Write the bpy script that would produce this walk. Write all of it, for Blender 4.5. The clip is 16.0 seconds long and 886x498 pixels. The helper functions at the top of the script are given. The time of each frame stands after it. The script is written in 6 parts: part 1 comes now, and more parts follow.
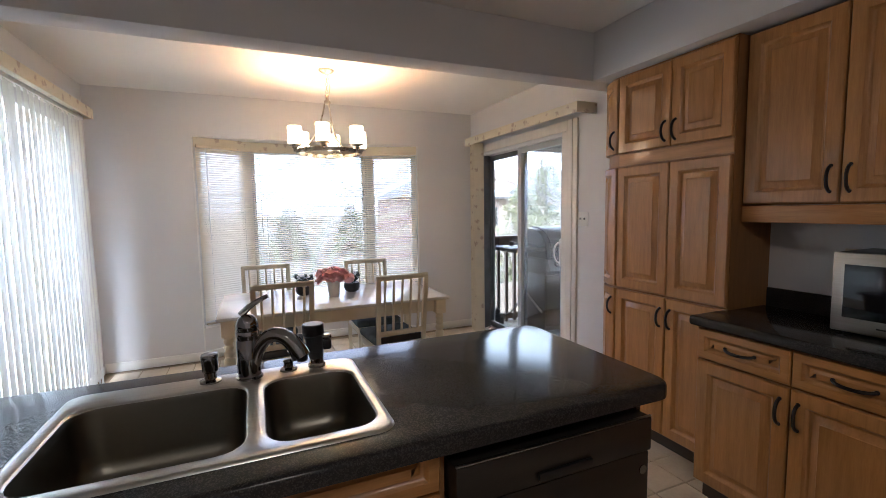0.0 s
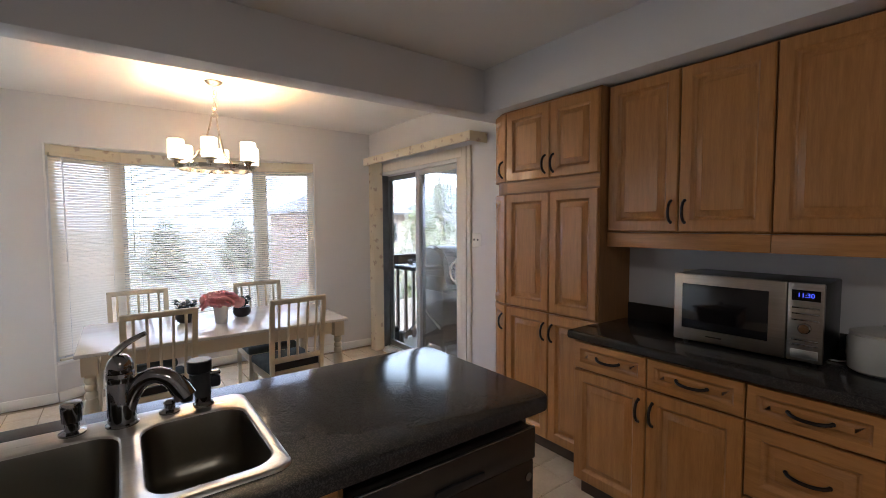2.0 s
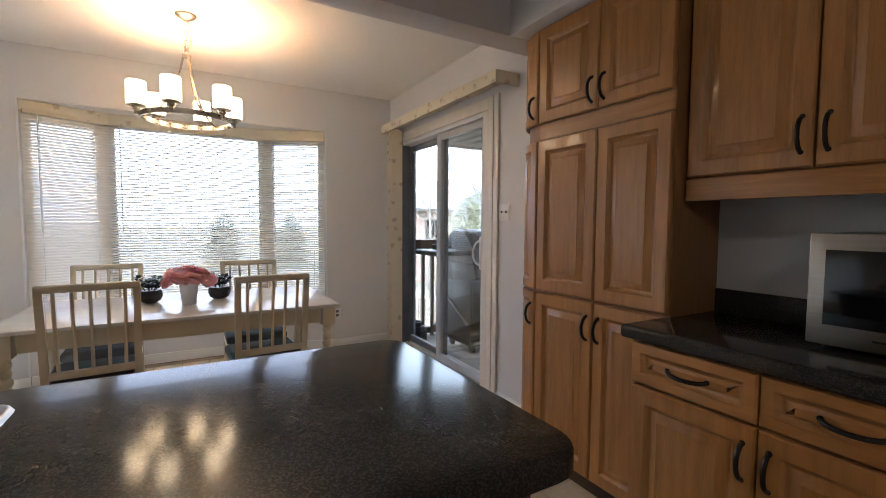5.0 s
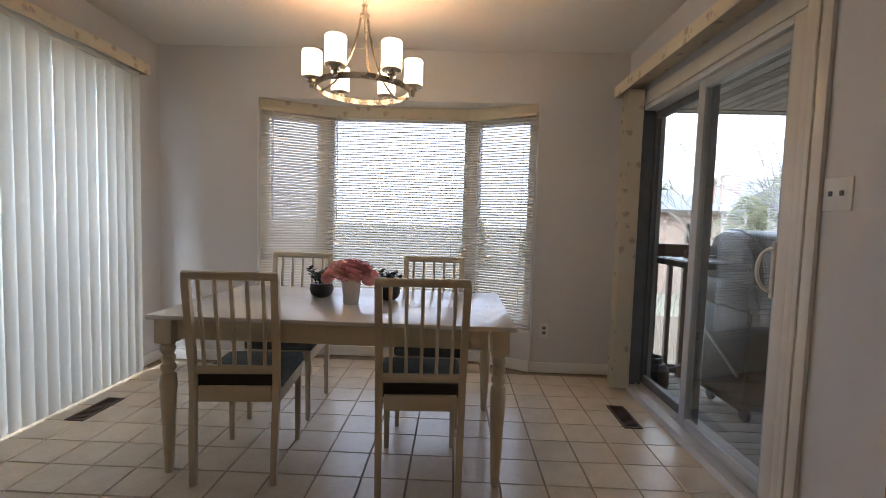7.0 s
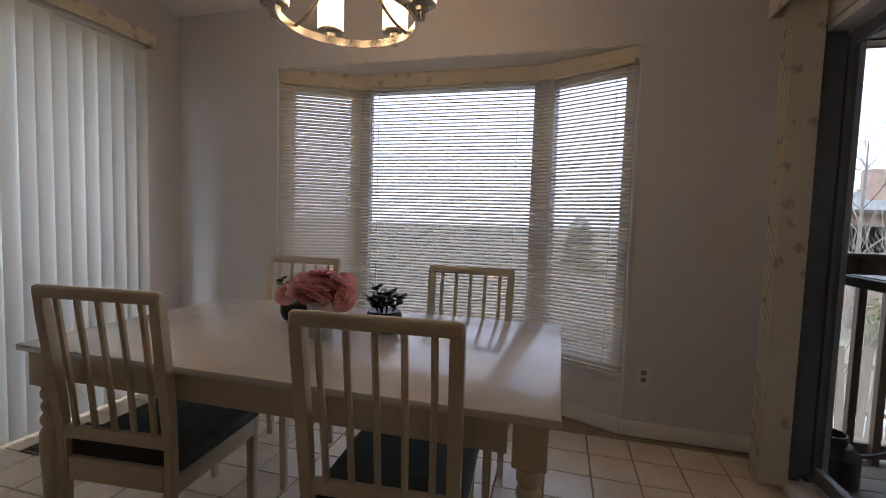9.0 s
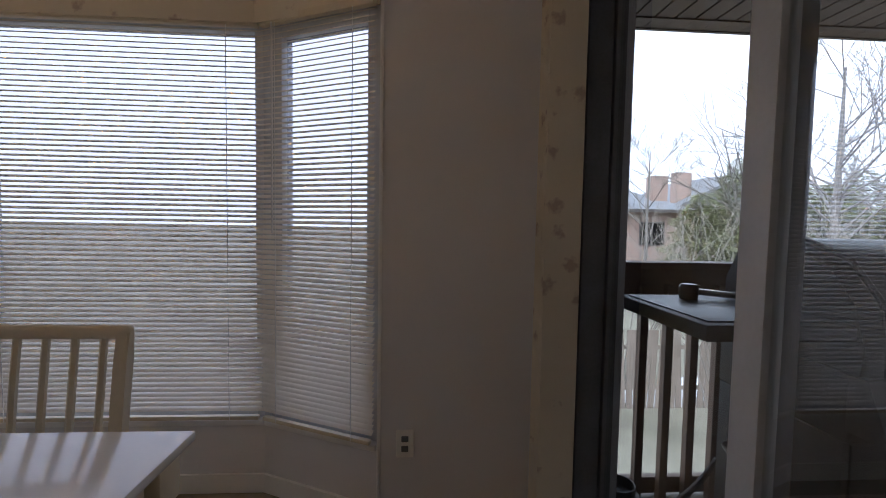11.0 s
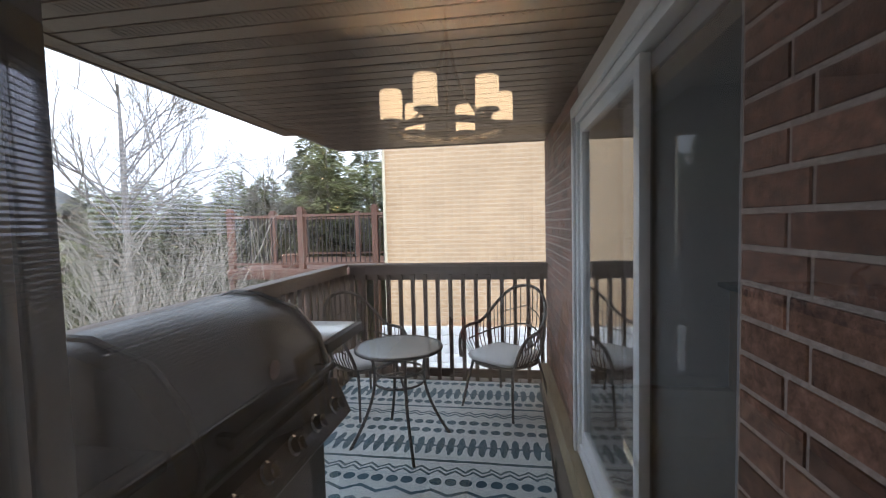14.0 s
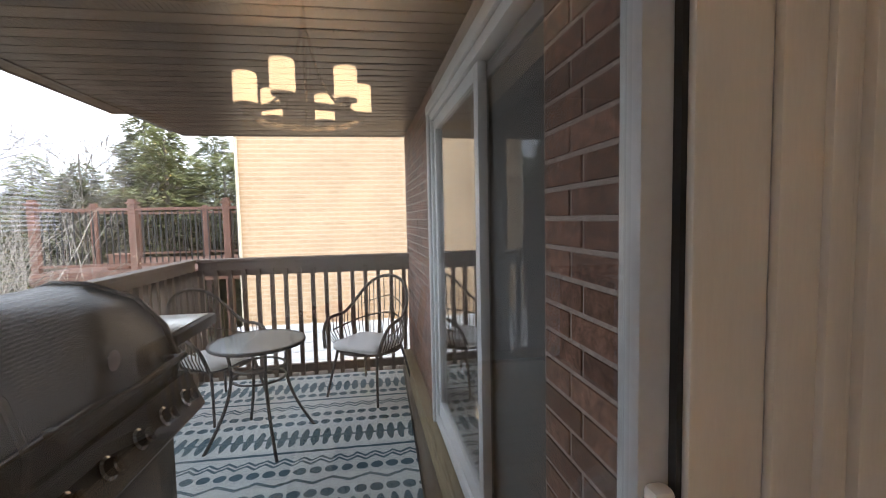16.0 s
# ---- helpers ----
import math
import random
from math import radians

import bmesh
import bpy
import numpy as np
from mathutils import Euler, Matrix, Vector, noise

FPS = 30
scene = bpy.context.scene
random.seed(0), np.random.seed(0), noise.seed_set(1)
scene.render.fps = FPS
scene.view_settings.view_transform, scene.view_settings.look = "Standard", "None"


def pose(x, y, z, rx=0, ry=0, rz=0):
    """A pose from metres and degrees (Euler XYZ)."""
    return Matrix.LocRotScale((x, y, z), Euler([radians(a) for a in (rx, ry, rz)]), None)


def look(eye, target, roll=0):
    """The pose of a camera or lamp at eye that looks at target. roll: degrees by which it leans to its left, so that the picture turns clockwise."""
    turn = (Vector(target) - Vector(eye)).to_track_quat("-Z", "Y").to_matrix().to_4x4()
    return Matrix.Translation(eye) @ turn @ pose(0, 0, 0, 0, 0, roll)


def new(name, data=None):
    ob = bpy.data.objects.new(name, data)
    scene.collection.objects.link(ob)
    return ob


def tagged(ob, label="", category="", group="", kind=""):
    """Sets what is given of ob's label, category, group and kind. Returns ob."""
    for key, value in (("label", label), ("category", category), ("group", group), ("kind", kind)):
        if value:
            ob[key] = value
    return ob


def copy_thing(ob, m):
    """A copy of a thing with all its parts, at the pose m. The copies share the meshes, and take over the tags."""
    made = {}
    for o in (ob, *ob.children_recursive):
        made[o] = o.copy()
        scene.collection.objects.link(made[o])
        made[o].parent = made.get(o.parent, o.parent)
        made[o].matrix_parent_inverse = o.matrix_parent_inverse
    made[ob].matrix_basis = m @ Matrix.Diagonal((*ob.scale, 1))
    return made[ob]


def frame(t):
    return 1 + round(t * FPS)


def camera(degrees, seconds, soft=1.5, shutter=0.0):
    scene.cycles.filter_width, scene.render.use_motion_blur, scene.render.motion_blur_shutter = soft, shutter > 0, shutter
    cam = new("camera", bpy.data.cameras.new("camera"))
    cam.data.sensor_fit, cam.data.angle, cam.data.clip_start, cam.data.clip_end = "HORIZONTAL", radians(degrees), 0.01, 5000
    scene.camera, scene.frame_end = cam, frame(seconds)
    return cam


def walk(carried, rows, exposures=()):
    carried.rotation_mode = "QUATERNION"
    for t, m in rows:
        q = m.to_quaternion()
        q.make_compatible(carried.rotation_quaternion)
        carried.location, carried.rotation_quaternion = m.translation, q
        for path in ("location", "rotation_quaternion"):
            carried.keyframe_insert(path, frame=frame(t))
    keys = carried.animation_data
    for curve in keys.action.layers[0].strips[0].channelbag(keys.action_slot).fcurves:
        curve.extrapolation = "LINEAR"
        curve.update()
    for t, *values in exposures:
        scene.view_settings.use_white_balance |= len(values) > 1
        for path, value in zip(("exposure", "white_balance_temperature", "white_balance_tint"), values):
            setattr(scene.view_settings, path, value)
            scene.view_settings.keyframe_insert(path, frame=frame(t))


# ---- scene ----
cam = camera(90.4, 16.0, soft=0.85)
PATH = [
    (0, (0.043, 0.447, 1.429), (0.832, 2.276, 1.25), -0.9),
    (0.5, (0.024, 0.413, 1.462), (1.025, 2.136, 1.297), -0.7),
    (1, (0.015, 0.404, 1.475), (1.13, 2.058, 1.328), -0.5),
    (1.5, (0.017, 0.396, 1.481), (1.178, 2.019, 1.347), -0.6),
    (2, (0.023, 0.4, 1.478), (1.208, 2.007, 1.362), -0.3),
    (2.5, (0.041, 0.417, 1.467), (1.239, 2.015, 1.361), -0.0),
    (3, (0.086, 0.441, 1.445), (1.287, 2.037, 1.342), 0.0),
    (3.2, (0.115, 0.467, 1.429), (1.315, 2.064, 1.328), 0.2),
    (5.3, (0.721, 0.972, 1.24), (1.624, 2.753, 1.122), 0.7),
    (5.5, (0.781, 1.051, 1.232), (1.607, 2.869, 1.113), 1.0),
    (6, (0.966, 1.234, 1.21), (1.536, 3.148, 1.094), 1.1),
    (6.5, (1.081, 1.457, 1.189), (1.344, 3.436, 1.069), 1.3),
    (7, (1.156, 1.677, 1.202), (1.105, 3.673, 1.076), 1.7),
    (7.5, (1.236, 1.931, 1.207), (0.938, 3.904, 1.078), 1.7),
    (8, (1.285, 2.145, 1.191), (0.802, 4.082, 1.063), 1.9),
    (8.2, (1.294, 2.243, 1.184), (0.777, 4.171, 1.053), 1.8),
    (10.3, (1.756, 3.209, 1.172), (1.353, 5.164, 1.039), 1.6),
    (10.5, (1.802, 3.314, 1.197), (1.531, 5.291, 1.06), 1.6),
    (11, (1.929, 3.486, 1.226), (2.057, 5.479, 1.113), 1.0),
    (11.5, (2.081, 3.591, 1.293), (2.69, 5.493, 1.19), 0.6),
    (12, (2.211, 3.667, 1.354), (3.353, 5.305, 1.249), 0.2),
    (12.5, (2.253, 3.734, 1.398), (3.883, 4.89, 1.307), -0.7),
    (13, (2.258, 3.778, 1.431), (4.134, 4.464, 1.337), -1.0),
    (13.5, (2.26, 3.789, 1.446), (4.211, 4.216, 1.342), -1.4),
    (14, (2.262, 3.795, 1.452), (4.233, 4.114, 1.337), -1.4),
    (14.5, (2.254, 3.791, 1.453), (4.232, 4.064, 1.33), -1.3),
    (15, (2.242, 3.786, 1.444), (4.225, 4.012, 1.314), -1.1),
    (15.5, (2.215, 3.771, 1.413), (4.208, 3.87, 1.278), -1.0),
    (16, (2.144, 3.771, 1.4), (4.119, 3.486, 1.261), -1.2),
]
WALK_EXPOSURE = [(0.0, 3.12, 5350, 10), (3.2, 3.1, 5400, 9), (5.5, 2.9, 5500, 8), (6.5, 2.55, 5600, 8), (8.0, 1.85, 5900, 11), (10.3, 1.35, 5650, 14), (11.5, 1.25, 5600, 13),
                 (13.0, 1.25, 5750, 14), (15.0, 1.4, 6000, 12), (15.5, 1.45, 6050, 12), (16.0, 1.75, 6250, 14)]
walk(cam, [(t, look(eye, target, roll)) for t, eye, target, roll in PATH], WALK_EXPOSURE)

# ---- sky, sun and lamps ----
world = bpy.data.worlds.new("sky")
scene.world = world
world.use_nodes = True
wn, wl = world.node_tree.nodes, world.node_tree.links
sky = wn.new("ShaderNodeTexSky")
sky.sky_type, sky.sun_disc = "NISHITA", False
sky.sun_elevation, sky.sun_rotation = radians(50), radians(209)
sky.dust_density, sky.air_density, sky.ozone_density = 4.0, 1.2, 2.0
veil = wn.new("ShaderNodeMix")
veil.data_type = "RGBA"
veil.inputs[0].default_value = 0.8
veil.inputs[7].default_value = (24.0, 25.2, 27.0, 1)
wl.new(sky.outputs[0], veil.inputs[6])
wl.new(veil.outputs[2], wn["Background"].inputs[0])
wn["Background"].inputs[1].default_value = 0.06
sun = new("overcast_sun", bpy.data.lights.new("overcast_sun", "SUN"))
sun.data.energy, sun.data.angle, sun.data.color = 1.5, radians(25), (1.0, 0.98, 0.95)
sun.matrix_world = look((0, 0, 30), (12, 22, 0))


# ---- materials ----
def rgba(c):
    return (c[0], c[1], c[2], 1)


def mat(name, base, rough=0.5, metal=0.0, var=0.12, scale=6.0, stretch=(1, 1, 1), bump=0.05, bscale=90.0, rand=0.0,
        tint=None, spec=0.5, coat=0.0):
    """A surface with two scales of variation, fine relief and a shade of its own for each piece."""
    m = bpy.data.materials.new(name)
    m.use_nodes = True
    n, l = m.node_tree.nodes, m.node_tree.links
    b = n["Principled BSDF"]
    b.inputs["Roughness"].default_value, b.inputs["Metallic"].default_value = rough, metal
    b.inputs["Specular IOR Level"].default_value = spec
    b.inputs["Coat Weight"].default_value = coat
    tc, info = n.new("ShaderNodeTexCoord"), n.new("ShaderNodeObjectInfo")
    add = n.new("ShaderNodeVectorMath")
    shift = n.new("ShaderNodeMath")
    shift.operation = "MULTIPLY"
    shift.inputs[1].default_value = 17.0
    l.new(info.outputs["Random"], shift.inputs[0])
    l.new(tc.outputs["Object"], add.inputs[0])
    l.new(shift.outputs[0], add.inputs[1])
    mp = n.new("ShaderNodeMapping")
    mp.inputs["Scale"].default_value = stretch
    l.new(add.outputs[0], mp.inputs[0])
    big, fine = n.new("ShaderNodeTexNoise"), n.new("ShaderNodeTexNoise")
    big.inputs["Scale"].default_value, big.inputs["Detail"].default_value = scale, 5
    fine.inputs["Scale"].default_value, fine.inputs["Detail"].default_value = bscale, 3
    l.new(mp.outputs[0], big.inputs[0])
    l.new(mp.outputs[0], fine.inputs[0])
    mixed = n.new("ShaderNodeMix")
    mixed.data_type = "FLOAT"
    mixed.inputs[0].default_value = 0.35
    l.new(big.outputs[0], mixed.inputs[2])
    l.new(fine.outputs[0], mixed.inputs[3])
    tot = n.new("ShaderNodeMath")
    tot.operation = "MULTIPLY_ADD"
    l.new(info.outputs["Random"], tot.inputs[0])
    tot.inputs[1].default_value = rand
    l.new(mixed.outputs[0], tot.inputs[2])
    ramp = n.new("ShaderNodeValToRGB")
    ramp.color_ramp.elements[0].position, ramp.color_ramp.elements[1].position = 0.3, 0.7 + rand
    dark = tuple(c * (1 - var) for c in base)
    ramp.color_ramp.elements[0].color = rgba(dark)
    ramp.color_ramp.elements[1].color = rgba(tint or tuple(min(1, c * (1 + var)) for c in base))
    l.new(tot.outputs[0], ramp.inputs[0])
    l.new(ramp.outputs[0], b.inputs["Base Color"])
    rr = n.new("ShaderNodeMath")
    rr.operation = "MULTIPLY_ADD"
    rr.inputs[1].default_value, rr.inputs[2].default_value = 0.14, max(0.02, rough - 0.07)
    l.new(mixed.outputs[0], rr.inputs[0])
    l.new(rr.outputs[0], b.inputs["Roughness"])
    if bump:
        bp = n.new("ShaderNodeBump")
        bp.inputs["Strength"].default_value, bp.inputs["Distance"].default_value = bump, 0.004
        l.new(mixed.outputs[0], bp.inputs["Height"])
        l.new(bp.outputs[0], b.inputs["Normal"])
    return m


def mottle(m, scale, low, high):
    """Blotches of fired clay or coarse grain that multiply the base colour."""
    n, l = m.node_tree.nodes, m.node_tree.links
    link = n["Principled BSDF"].inputs["Base Color"].links[0]
    src = link.from_socket
    no, rm, mx = n.new("ShaderNodeTexNoise"), n.new("ShaderNodeMapRange"), n.new("ShaderNodeVectorMath")
    no.inputs["Scale"].default_value, no.inputs["Detail"].default_value, no.inputs["Roughness"].default_value = scale, 8, 0.75
    l.new(n["Mapping"].outputs[0], no.inputs[0])
    for k, value in enumerate((0.36, 0.64, low, high)):
        rm.inputs[k + 1].default_value = value
    l.new(no.outputs[0], rm.inputs[0])
    mx.operation = "SCALE"
    l.new(src, mx.inputs[0])
    l.new(rm.outputs[0], mx.inputs["Scale"])
    l.new(mx.outputs[0], n["Principled BSDF"].inputs["Base Color"])


def translucent(name, base, amount=0.5, rough=0.6):
    m = mat(name, base, rough, var=0.05, scale=3, bump=0.03)
    n, l = m.node_tree.nodes, m.node_tree.links
    tr, mx = n.new("ShaderNodeBsdfTranslucent"), n.new("ShaderNodeMixShader")
    tr.inputs[0].default_value = rgba(base)
    mx.inputs[0].default_value = amount
    l.new(n["Principled BSDF"].outputs[0], mx.inputs[1])
    l.new(tr.outputs[0], mx.inputs[2])
    l.new(mx.outputs[0], n["Material Output"].inputs[0])
    return m


def foliage(name, base, rough, **more):
    """Needles and leaves that pass part of the light on."""
    m = mat(name, base, rough, **more)
    n, l = m.node_tree.nodes, m.node_tree.links
    tr, mx = n.new("ShaderNodeBsdfTranslucent"), n.new("ShaderNodeMixShader")
    l.new(n["Color Ramp"].outputs[0], tr.inputs[0])
    mx.inputs[0].default_value = 0.45
    l.new(n["Principled BSDF"].outputs[0], mx.inputs[1])
    l.new(tr.outputs[0], mx.inputs[2])
    l.new(mx.outputs[0], n["Material Output"].inputs[0])
    return m


def glass_mat(name, tint=(0.97, 0.985, 0.985), gloss=1.0):
    """A clean pane: clear, with a mirror's share that grows at grazing angles."""
    m = bpy.data.materials.new(name)
    m.use_nodes = True
    n, l = m.node_tree.nodes, m.node_tree.links
    n.remove(n["Principled BSDF"])
    clear, shine, mx, lw = (n.new("ShaderNodeBsdfTransparent"), n.new("ShaderNodeBsdfGlossy"), n.new("ShaderNodeMixShader"),
                            n.new("ShaderNodeLayerWeight"))
    clear.inputs[0].default_value = rgba(tint)
    shine.inputs["Roughness"].default_value = 0.0
    lw.inputs[0].default_value = 0.5
    power, share = n.new("ShaderNodeMath"), n.new("ShaderNodeMath")
    power.operation, share.operation = "POWER", "MULTIPLY_ADD"
    power.inputs[1].default_value = 5.0
    share.inputs[1].default_value, share.inputs[2].default_value = 0.9, 0.04 * gloss
    l.new(lw.outputs["Facing"], power.inputs[0])
    l.new(power.outputs[0], share.inputs[0])
    l.new(share.outputs[0], mx.inputs[0])
    l.new(clear.outputs[0], mx.inputs[1])
    l.new(shine.outputs[0], mx.inputs[2])
    l.new(mx.outputs[0], n["Material Output"].inputs[0])
    return m


def glow(name, color, power):
    m = bpy.data.materials.new(name)
    m.use_nodes = True
    b = m.node_tree.nodes["Principled BSDF"]
    b.inputs["Base Color"].default_value = rgba(color)
    b.inputs["Emission Color"].default_value = rgba(color)
    b.inputs["Emission Strength"].default_value = power
    b.inputs["Roughness"].default_value = 0.3
    return m


def speckled(name, base, light, rough, coat=0.0):
    m = mat(name, base, rough, var=0.12, scale=14, bump=0.0, bscale=220, coat=coat)
    n, l = m.node_tree.nodes, m.node_tree.links
    vo, ramp, mx = n.new("ShaderNodeTexVoronoi"), n.new("ShaderNodeValToRGB"), n.new("ShaderNodeMix")
    vo.inputs["Scale"].default_value = 330
    tc = n.new("ShaderNodeTexCoord")
    l.new(tc.outputs["Object"], vo.inputs[0])
    ramp.color_ramp.elements[0].position, ramp.color_ramp.elements[1].position = 0.52, 0.72
    l.new(vo.outputs["Color"], ramp.inputs[0])
    mx.data_type = "RGBA"
    l.new(ramp.outputs[0], mx.inputs[0])
    l.new(n["Color Ramp"].outputs[0], mx.inputs[6])
    mx.inputs[7].default_value = rgba(light)
    l.new(mx.outputs[2], n["Principled BSDF"].inputs["Base Color"])
    return m


M_WALL = mat("wall_paint", (0.67, 0.66, 0.67), 0.75, var=0.03, scale=1.2, bump=0.06, bscale=240)
M_CEIL = mat("ceiling_paint", (0.80, 0.79, 0.77), 0.85, var=0.03, scale=1.0, bump=0.25, bscale=260)
M_TRIM = mat("white_trim", (0.80, 0.79, 0.77), 0.4, var=0.03, scale=3, bump=0.03)
M_VINYL = mat("white_vinyl", (0.66, 0.67, 0.68), 0.35, var=0.04, scale=3, bump=0.02)
# white vinyl of the sliding panel, made greyer to carry its shade
M_PANEL = mat("shaded_white_vinyl", (0.50, 0.52, 0.54), 0.4, var=0.08, scale=4, bump=0.03)
M_CASING = mat("cream_casing", (0.72, 0.68, 0.61), 0.45, var=0.06, scale=4, stretch=(4, 4, 0.5), bump=0.05)
# dark grey; on door_1's left jamb and fixed frame it paints in shade
M_DARKV = mat("grey_and_shaded_vinyl", (0.16, 0.168, 0.185), 0.5, var=0.2, scale=8, bump=0.03)
M_OAK = mat("honey_oak", (0.42, 0.187, 0.050), 0.36, var=0.24, scale=5, stretch=(9, 9, 0.8), bump=0.05, bscale=24, rand=0.12,
            tint=(0.53, 0.255, 0.075), coat=0.3)
M_OAKH = mat("honey_oak_cross", (0.42, 0.187, 0.050), 0.36, var=0.24, scale=5, stretch=(0.8, 9, 9), bump=0.05, bscale=24, rand=0.12,
             tint=(0.53, 0.255, 0.075), coat=0.3)
M_OAKIN = mat("oak_carcass", (0.30, 0.145, 0.05), 0.45, var=0.2, scale=5, stretch=(9, 9, 0.8), bump=0.04, bscale=24)
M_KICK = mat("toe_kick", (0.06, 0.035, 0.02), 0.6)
M_PULL = mat("bronze_pull", (0.035, 0.03, 0.028), 0.35, metal=0.8, var=0.3, scale=30)
M_COUNTER = speckled("dark_laminate", (0.028, 0.0265, 0.027), (0.055, 0.051, 0.047), 0.2)
for link in list(M_COUNTER.node_tree.nodes["Principled BSDF"].inputs["Roughness"].links):
    M_COUNTER.node_tree.links.remove(link)
M_COUNTER.node_tree.nodes["Principled BSDF"].inputs["Roughness"].default_value = 0.125
M_COUNTER.node_tree.nodes["Principled BSDF"].inputs["Specular IOR Level"].default_value = 0.17
M_STEEL = mat("brushed_steel", (0.50, 0.49, 0.47), 0.3, metal=1.0, var=0.1, scale=4, stretch=(1, 40, 40), bump=0.02, bscale=10)
M_MICRO = mat("warm_brushed_steel", (0.36, 0.32, 0.28), 0.32, metal=1.0, var=0.1, scale=4, stretch=(1, 40, 40), bump=0.02, bscale=10)
# bowl steel darkened to imitate the dark surroundings it mirrors
M_SINK = mat("darkened_sink_steel", (0.20, 0.185, 0.15), 0.36, metal=1.0, var=0.06, scale=3, bump=0.0)
M_CHROME = mat("chrome", (0.28, 0.27, 0.265), 0.07, metal=1.0, var=0.05, bump=0.0)
M_BLACKP = mat("black_plastic", (0.012, 0.012, 0.013), 0.35, var=0.2, scale=20, bump=0.02)
M_DWASH = mat("dark_brown_enamel", (0.022, 0.018, 0.015), 0.32, var=0.35, scale=3, stretch=(1, 6, 6), bump=0.02)
M_DARKGL = mat("dark_glass", (0.006, 0.006, 0.007), 0.06, var=0.1, bump=0.0)
M_TILE = mat("beige_tile", (0.69, 0.57, 0.415), 0.24, var=0.13, scale=7, bump=0.05, bscale=60, rand=0.1, tint=(0.78, 0.67, 0.52))
M_GROUT = mat("grout", (0.29, 0.225, 0.155), 0.9, var=0.2, scale=10, bump=0.2)
M_CREAM = mat("cream_paint", (0.66, 0.585, 0.44), 0.42, var=0.06, scale=4, bump=0.04, rand=0.03)
M_TOPWH = mat("white_tabletop", (0.72, 0.70, 0.66), 0.2, var=0.04, scale=2, stretch=(1, 6, 1), bump=0.02, coat=0.3)
M_SEAT = mat("slate_upholstery", (0.10, 0.125, 0.135), 0.85, var=0.2, scale=20, bump=0.25, bscale=300, tint=(0.15, 0.18, 0.19))
M_SEATD = mat("dark_seat_underside", (0.03, 0.027, 0.025), 0.8, var=0.2)
M_SLAT = translucent("ivory_slat", (0.78, 0.73, 0.64), 0.24, 0.5)
M_VANE = translucent("ivory_vane", (0.78, 0.79, 0.76), 0.145, 0.7)
M_NICKEL = mat("brushed_nickel", (0.45, 0.41, 0.35), 0.28, metal=1.0, var=0.1, scale=12, bump=0.02)
M_SHADE = glow("lit_opal_glass", (1.0, 0.68, 0.37), 2.2)
M_BULB = glow("lamp_bulb", (1.0, 0.77, 0.48), 47.0)
M_WHITEP = mat("white_plastic", (0.76, 0.75, 0.72), 0.35, var=0.03, bump=0.0)
M_VASE = mat("white_ceramic", (0.74, 0.73, 0.72), 0.3, var=0.04, bump=0.0)
M_PINK = translucent("pink_petal", (0.95, 0.60, 0.62), 0.4, 0.7)
M_POT = mat("charcoal_pot", (0.018, 0.018, 0.02), 0.4, var=0.2, scale=15)
M_SUCC = mat("dark_leaf", (0.03, 0.05, 0.035), 0.5, var=0.4, scale=20)
M_SOIL = mat("soil", (0.04, 0.03, 0.02), 0.95, var=0.4, scale=40, bump=0.5)
M_VENT = mat("brown_vent", (0.09, 0.055, 0.035), 0.45, metal=0.4, var=0.2)
M_GLASS = glass_mat("window_glass")
# tint added to the bay panes to dim the bright sky behind the blinds
M_BAYGL = glass_mat("sky_dimming_bay_glass", (0.62, 0.62, 0.655))
M_SCREEN = glass_mat("dark_insect_screen", (0.20, 0.20, 0.21), 0.6)
weave = M_SCREEN.node_tree.nodes.new("ShaderNodeBsdfDiffuse")
weave.inputs[0].default_value = (0.16, 0.165, 0.16, 1)
woven = M_SCREEN.node_tree.nodes.new("ShaderNodeMixShader")
woven.inputs[0].default_value = 0.55
M_SCREEN.node_tree.links.new(M_SCREEN.node_tree.nodes["Mix Shader"].outputs[0], woven.inputs[1])
M_SCREEN.node_tree.links.new(weave.outputs[0], woven.inputs[2])
M_SCREEN.node_tree.links.new(woven.outputs[0], M_SCREEN.node_tree.nodes["Material Output"].inputs[0])
M_DOORGL = glass_mat("patio_door_glass", (0.89, 0.91, 0.91), 3.1)
M_BRICK = mat("red_brick", (0.125, 0.066, 0.048), 0.92, var=0.7, scale=38, bump=1.0, bscale=130, rand=0.55, tint=(0.25, 0.130, 0.090))
mottle(M_BRICK, 42, 0.35, 1.6)
M_MORTAR = mat("mortar", (0.36, 0.30, 0.265), 0.95, var=0.15, scale=30, bump=0.4)
mottle(M_MORTAR, 90, 0.75, 1.2)
M_SOFFIT = mat("brown_soffit", (0.064, 0.041, 0.032), 0.4, var=0.12, scale=3, stretch=(6, 1, 1), bump=0.03)
M_RAIL = mat("stained_rail", (0.090, 0.052, 0.032), 0.55, var=0.35, scale=6, stretch=(1, 1, 1), bump=0.15, bscale=40, rand=0.1)
M_DECK = mat("weathered_deck", (0.19, 0.17, 0.145), 0.7, var=0.3, scale=5, stretch=(1, 6, 6), bump=0.2, bscale=30, rand=0.15)
M_SILLW = mat("treated_sill", (0.25, 0.20, 0.12), 0.7, var=0.3, scale=5, stretch=(1, 8, 8), bump=0.15, bscale=30)
M_IRON = mat("dark_metal_frame", (0.045, 0.042, 0.04), 0.45, metal=0.5, var=0.2, scale=20)
M_WICKER = mat("brown_wicker", (0.060, 0.042, 0.03), 0.6, var=0.35, scale=60, bump=0.4, bscale=200)
